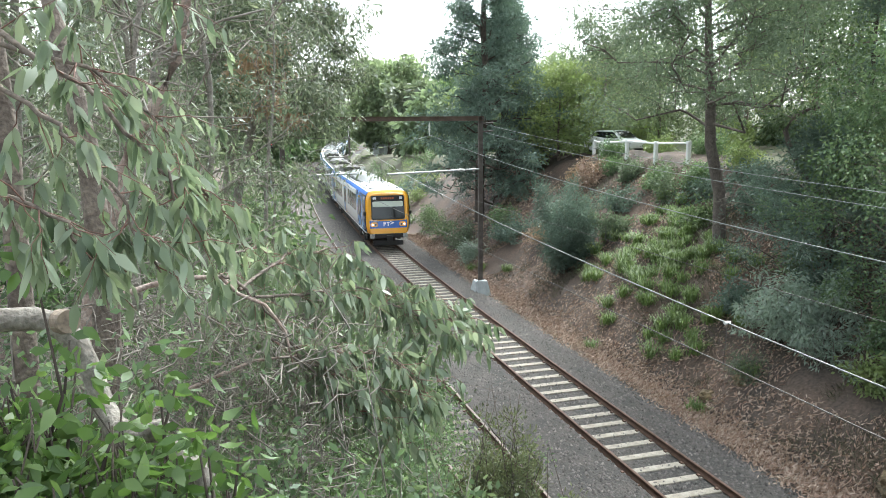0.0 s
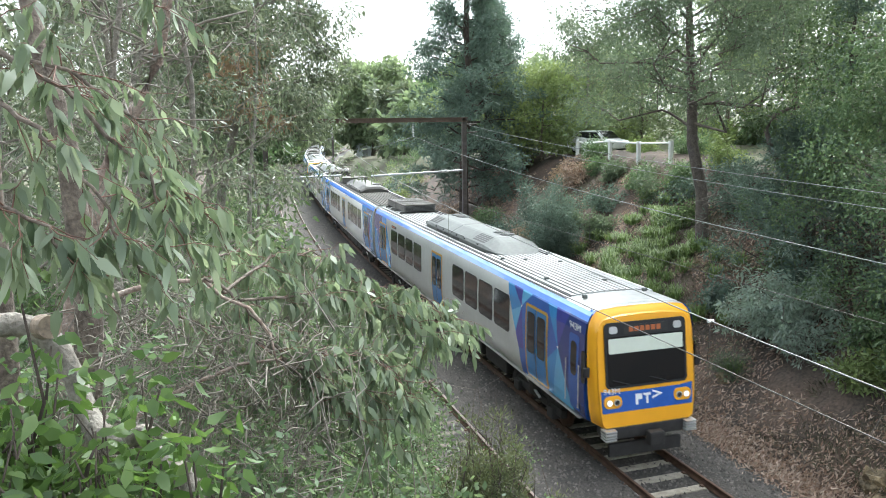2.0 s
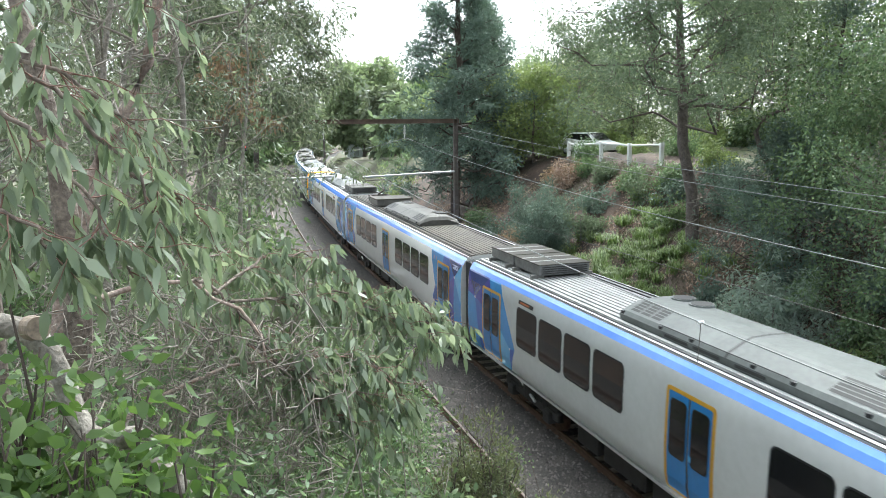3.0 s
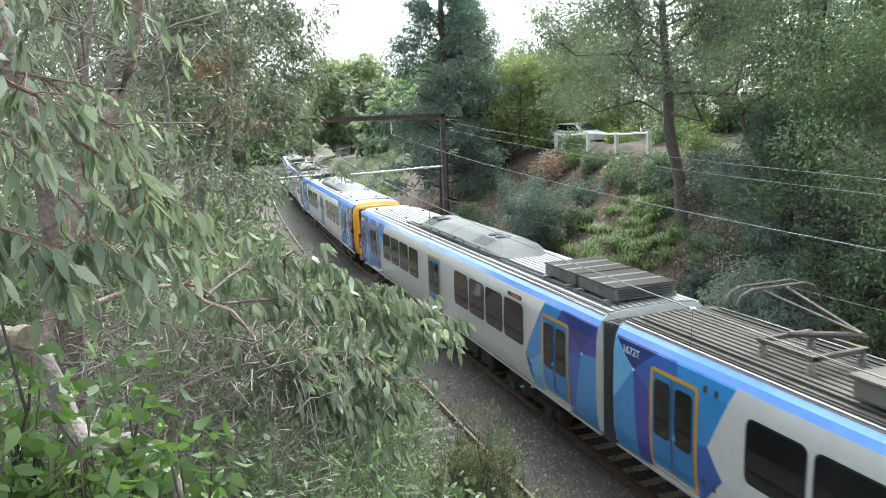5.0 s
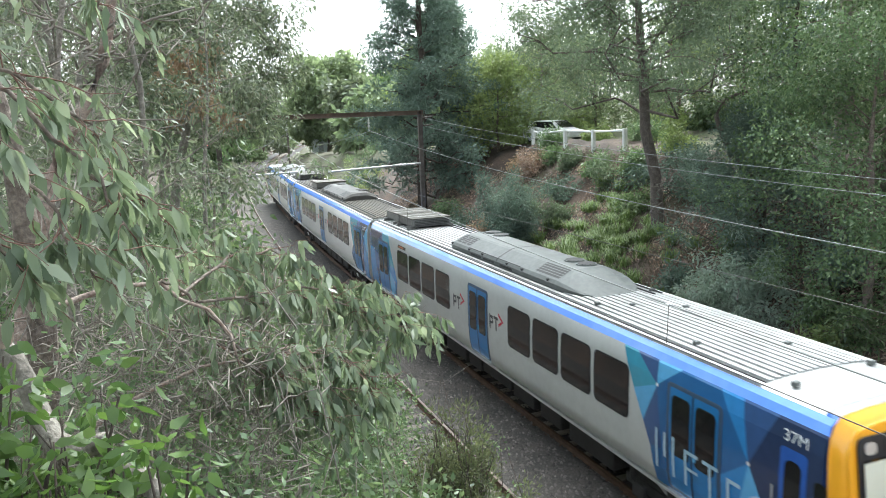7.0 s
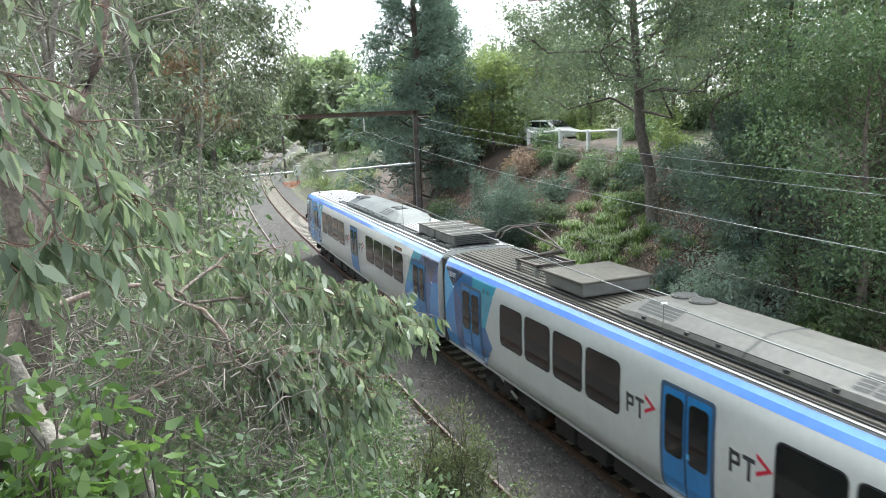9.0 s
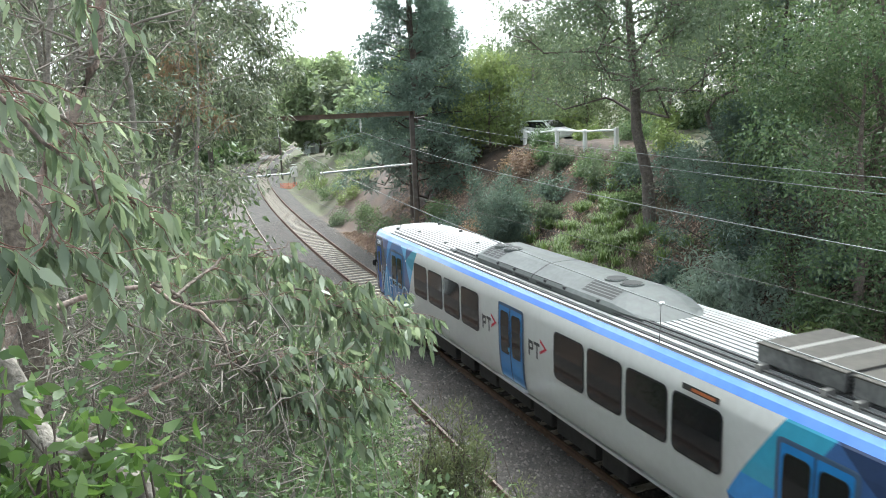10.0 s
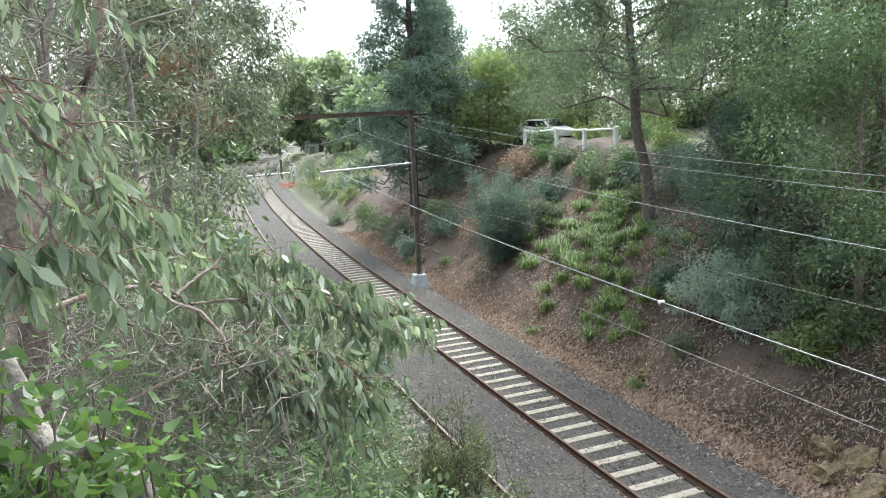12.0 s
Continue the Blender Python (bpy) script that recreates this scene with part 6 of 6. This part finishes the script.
    def spray(path, r, count, twig_len, leaf_len, per=11, spread=0.5):
        path = np.asarray(path, float)
        k = len(path)
        fine = np.linspace(0, k - 1, k * 4)
        line = np.stack([np.interp(fine, np.arange(k), path[:, c]) for c in range(3)], -1)
        line[1:-1] += rng.normal(0, 0.012, (len(line) - 2, 3))
        twig.add(line - o, r * np.linspace(1, 0.35, len(line)), 6)
        for i in range(count):
            h = rng.uniform(0.12, 1) * (len(line) - 1)
            a = np.array([np.interp(h, np.arange(len(line)), line[:, c]) for c in range(3)])
            out = unit(rng.normal(0, 1, 3) * [1, 1, 0.95] * spread + np.array([0.25, 0.05, -0.05]))
            b = a + out * twig_len * rng.uniform(0.4, 1.1) + [0, 0, -0.06 * twig_len]
            tw = bent(a, b, rng, 5, 0.05)
            tw[:, 2] -= np.linspace(0, 1, 5) ** 2 * twig_len * 0.25
            red.add(tw - o, 0.003 * np.linspace(1, 0.4, 5), 4)
            m = int(per * rng.uniform(0.6, 1.4))
            q = rng.uniform(0.0, 1, m) ** 0.6 * 4
            pp = np.stack([np.interp(q, np.arange(5), tw[:, c]) for c in range(3)], -1)
            P.append(pp - o)
            D.append(rng.normal(0, 0.36, (m, 3)) + np.array([0, 0, -1.1]) + out * 0.25)
            LN.append(np.full(m, leaf_len))

    # spray nearest the lookout
    spray([(-0.9, 3.2, 8.80), (-0.5, 2.98, 8.55), (-0.2, 2.85, 8.22), (-0.09, 2.8, 8.00)], 0.012, 20, 0.3, 0.110, 11)
    spray([(-0.75, 2.9, 8.55), (-0.5, 2.75, 8.35), (-0.3, 2.7, 8.10), (-0.2, 2.7, 7.85)], 0.010, 19, 0.3, 0.110, 11)
    spray([(-0.2, 2.85, 8.20), (-0.05, 2.95, 8.10), (0.02, 3.0, 8.00)], 0.008, 10, 0.22, 0.103, 9)
    spray([(-0.8, 2.8, 8.20), (-0.5, 2.65, 8.05), (-0.35, 2.65, 7.85)], 0.009, 18, 0.28, 0.110, 11)
    spray([(-0.9, 4.1, 9.10), (-0.5, 3.6, 9.10), (-0.2, 3.4, 8.95), (-0.1, 3.4, 8.80)], 0.012, 10, 0.35, 0.096, 9)
    spray([(-0.9, 3.6, 8.70), (-0.5, 3.5, 8.60), (-0.25, 3.5, 8.40), (-0.1, 3.6, 8.20)], 0.012, 18, 0.35, 0.096, 10)
    # the crown overhead, out of view, added to shade the leaves below
    for path in ([(-1.0, 4.1, 9.4), (-0.8, 3.2, 10.0), (-0.5, 2.2, 10.2)], [(-0.95, 5.0, 9.6), (-0.3, 4.4, 10.4), (0.3, 3.6, 10.5)], [(-1.0, 4.1, 9.5), (-1.4, 3.0, 10.1), (-1.6, 2.0, 10.2)]):
        spray(path, 0.014, 70, 0.6, 0.13, 12)
    # long branches reaching out over the slope
    spray([(-0.06, 4.9, 7.4), (0.09, 4.9, 7.36), (0.3, 4.85, 7.1), (0.44, 4.76, 6.87)], 0.013, 12, 0.35, 0.140, 9)
    spray([(0.1, 4.9, 7.3), (0.45, 5.6, 7.38), (0.83, 5.86, 7.35), (1.2, 5.8, 7.1), (1.5, 5.6, 6.85)], 0.012, 52, 0.36, 0.149, 10)
    spray([(0.2, 5.1, 7.2), (0.8, 5.5, 7.1), (1.3, 5.5, 6.95), (1.7, 5.45, 6.7)], 0.012, 47, 0.36, 0.149, 10)
    spray([(0.44, 4.76, 6.87), (0.8, 5.0, 6.8), (1.1, 5.1, 6.7), (1.35, 5.05, 6.5)], 0.010, 47, 0.36, 0.144, 10)
    spray([(0.44, 4.76, 6.87), (0.65, 4.85, 6.65), (1.0, 5.0, 6.5), (1.4, 5.05, 6.4)], 0.009, 36, 0.34, 0.140, 10)
    spray([(0.9, 5.6, 7.1), (1.5, 5.9, 7.0), (1.9, 6.0, 6.75), (2.05, 6.0, 6.6)], 0.009, 33, 0.34, 0.149, 10)
    spray([(0.0, 4.9, 7.3), (0.1, 5.8, 7.4), (0.3, 6.6, 7.3), (0.5, 7.2, 7.1)], 0.012, 29, 0.4, 0.140, 9)
    spray([(-0.3, 4.85, 7.25), (-0.1, 5.4, 7.0), (0.2, 5.8, 6.8), (0.5, 6.0, 6.6)], 0.012, 21, 0.4, 0.129, 9)
    spray([(0.44, 4.76, 6.87), (0.7, 4.85, 6.5), (1.0, 4.95, 6.25), (1.3, 5.0, 6.0)], 0.009, 21, 0.36, 0.141, 10)
    spray([(0.3, 5.8, 7.3), (0.7, 6.2, 7.15), (1.2, 6.3, 6.95), (1.7, 6.2, 6.7)], 0.010, 29, 0.42, 0.147, 10)
    spray([(0.2, 5.0, 7.0), (0.4, 5.2, 6.8), (0.6, 5.3, 6.55), (0.9, 5.3, 6.3)], 0.009, 21, 0.4, 0.141, 10)
    tagged(twig.made("branch", M_BARK, g, "thin crooked branches"), kind="stuff")
    tagged(red.made("twig", M_TWIG, g, "thin reddish twigs"), kind="stuff")
    P, D, LN = np.concatenate(P), np.concatenate(D), np.concatenate(LN)
    leaf_object("leaves", P, D, LN * rng.uniform(0.65, 1.3, len(P)), LN * 0.27 * rng.uniform(0.7, 1.35, len(P)), L_GUM, g, rng, 0.12, True, "long drooping grey-green gum leaves")
    for k, (x, y, s, h) in enumerate(((0.75, 5.7, 0.7, 3.0), (1.5, 5.9, 0.75, 3.8), (2.2, 6.2, 0.7, 4.4), (1.2, 5.2, 0.6, 2.9), (2.75, 6.6, 0.6, 4.6), (1.9, 5.7, 0.7, 4.1), (2.5, 5.8, 0.6, 4.6))):
        shrub("round_leaf_shrub", "dense shrub with small rounded green leaves", (x, y, gz(x, y)), (s, s, h), L_SHRUB, 420 + k, 8000, (0.07, 0.043), 30, 0.0, shaped=True, clump=0.24, upright=True, lowest=0.7)
    for k, (x, y, s, top) in enumerate(((-0.62, 2.72, 0.3, 7.42), (-0.42, 2.75, 0.28, 7.28), (-0.85, 2.8, 0.3, 7.5), (-0.2, 2.8, 0.22, 7.02), (-0.55, 2.55, 0.3, 7.2), (-0.3, 2.6, 0.24, 7.0))):
        shrub("broad_leaf_shrub", "shrub with broad pointed bright green leaves", (x, y, gz(x, y)), (s, s, top - gz(x, y)), L_BROAD, 430 + k, 8000, (0.085, 0.036), 60, 0.6, shaped=True, mat_bark=M_BARKDARK, clump=0.15, upright=True, lowest=0.84)
    for k, (x, y, s, h) in enumerate(((3.45, 8.0, 0.5, 5.6), (3.6, 7.7, 0.45, 5.0), (3.3, 8.4, 0.5, 6.1), (3.03, 8.1, 0.42, 6.2), (3.2, 7.9, 0.42, 5.8), (2.9, 8.0, 0.42, 5.9), (3.25, 7.6, 0.4, 5.2), (3.4, 7.3, 0.4, 4.7))):
        shrub("tea_tree", "wispy fine-leaved tea tree between bank and track", (x, y, gz(x, y)), (s, s, h), L_TEA, 440 + k, 16000, (0.075, 0.02), 34, -0.6, mat_bark=M_BARKDARK, clump=0.19, upright=True, lowest=0.5)
    tb = Tubes()
    for k in range(560):
        a = np.array([rng.uniform(-1.4, 1.0), rng.uniform(4.4, 9.0), 0])
        a[2] = rng.uniform(5.0, 6.8) if a[0] > 0 else rng.uniform(5.5, 8.8)
        b = a + rng.normal(0, 0.4, 3) * [1, 1, 0.8]
        tb.add(bent(a, b, rng, 6, 0.1), 0.0045 * rng.uniform(0.5, 1.8) * np.linspace(1, 0.3, 6), 5)
    for k in range(700):
        a = np.array([rng.uniform(-0.75, 0.7), rng.uniform(4.3, 5.8), rng.uniform(6.0, 7.15)])
        b = a + rng.normal(0, 0.26, 3)
        tb.add(bent(a, b, rng, 7, 0.12), 0.0042 * rng.uniform(0.5, 1.7) * np.linspace(1, 0.3, 7), 4)
    tagged(tb.made("dead_twigs", M_DEADTWIG), "tangle of grey dead twigs among the shrubs", "twigs", kind="stuff")


# ---- road above the bank ----
def road_side():
    # white post-and-rail fences
    for pts in ([(22.9, 43.0), (22.05, 40.5), (21.95, 37.4), (21.87, 34.4), (22.1, 31.9)], [(31.0, 33.2), (32.6, 31.6), (34.2, 30.0)]):
        f = thing("roadside_fence", "low white post and rail fence along the bank's top", "fence", group="roadside fences")
        tops = []
        for x, y in pts:
            z = gz(x, y)
            part("post", boxed(x - 0.09, x + 0.09, y - 0.09, y + 0.09, z - 0.3, z + 1.05, bevel=0.015), M_WHITE, f)
            tops.append((x, y, z + 0.95))
        for a, b in zip(tops, tops[1:]):
            part("rail", rodded(a, b, 0.05, sides=6), M_WHITE, f)
    for k, (x, y, rz, c) in enumerate(((25.6, 45.2, 20, M_WHITE), (34.4, 33.4, -45, M_WHITE))):
        parked_car((x, y, gz(x, y)), rz, c)


def parked_car(at, rz, paint):
    c = thing("parked_car", "pale hatchback parked by the road behind the fence", "car", at, rz, group="parked cars")
    prof = [(-2.0, 0.3), (-2.05, 0.75), (-1.2, 0.92), (-0.55, 1.42), (1.0, 1.46), (1.75, 0.98), (2.05, 0.85), (2.05, 0.32)]
    bm = bmesh.new()
    a = [bm.verts.new((-0.85 + (0.12 if z > 1.2 else 0), y, z)) for y, z in prof]
    b = [bm.verts.new((0.85 - (0.12 if z > 1.2 else 0), y, z)) for y, z in prof]
    bm.faces.new(a)
    bm.faces.new(b)
    for i in range(len(prof)):
        j = (i + 1) % len(prof)
        bm.faces.new((a[i], a[j], b[j], b[i]))
    bmesh.ops.recalc_face_normals(bm, faces=bm.faces[:])
    bmesh.ops.bevel(bm, geom=bm.edges[:], offset=0.06, segments=2, affect="EDGES")
    part("body", bm, paint, c)
    for s in (-1, 1):
        q = bmesh.new()
        vs = [(s * 0.86, -1.0, 0.95), (s * 0.78, -0.5, 1.36), (s * 0.78, 0.95, 1.38), (s * 0.86, 1.5, 0.98)]
        q.faces.new([q.verts.new(v) for v in vs])
        part("side_window", q, M_GLASS, c)
        for y in (-1.3, 1.3):
            w = part("wheel", rodded((s * 0.68, y, 0.31), (s * 0.87, y, 0.31), 0.31, sides=20), M_BLACK, c)
            part("rim", rodded((s * 0.87, y, 0.31), (s * 0.885, y, 0.31), 0.2, sides=16), M_SILVER, w)
    for pts in ([(-0.7, -1.2, 0.96), (0.7, -1.2, 0.96), (0.66, -0.58, 1.4), (-0.66, -0.58, 1.4)], [(-0.7, 1.72, 1.03), (0.7, 1.72, 1.03), (0.66, 1.08, 1.44), (-0.66, 1.08, 1.44)]):
        q = bmesh.new()
        q.faces.new([q.verts.new((x, y + (-0.03 if y < 0 else 0.03), z + 0.02)) for x, y, z in pts])
        part("windscreen", q, M_GLASS, c)


ground()
ballast_stones()
leaf_litter()
slope_tufts()
rock_outcrop()
railway_track(0.0, M_RUST, M_CONCRETE)
railway_track(-TRACK_GAP, M_RAILTOP, M_OLDSLEEPER)
portal()
far_mast()
wires()
trackside()
TRAIN = train()
road_side()
right_trees()
far_trees()
left_trees()
bank_plants()
foreground()
motions()
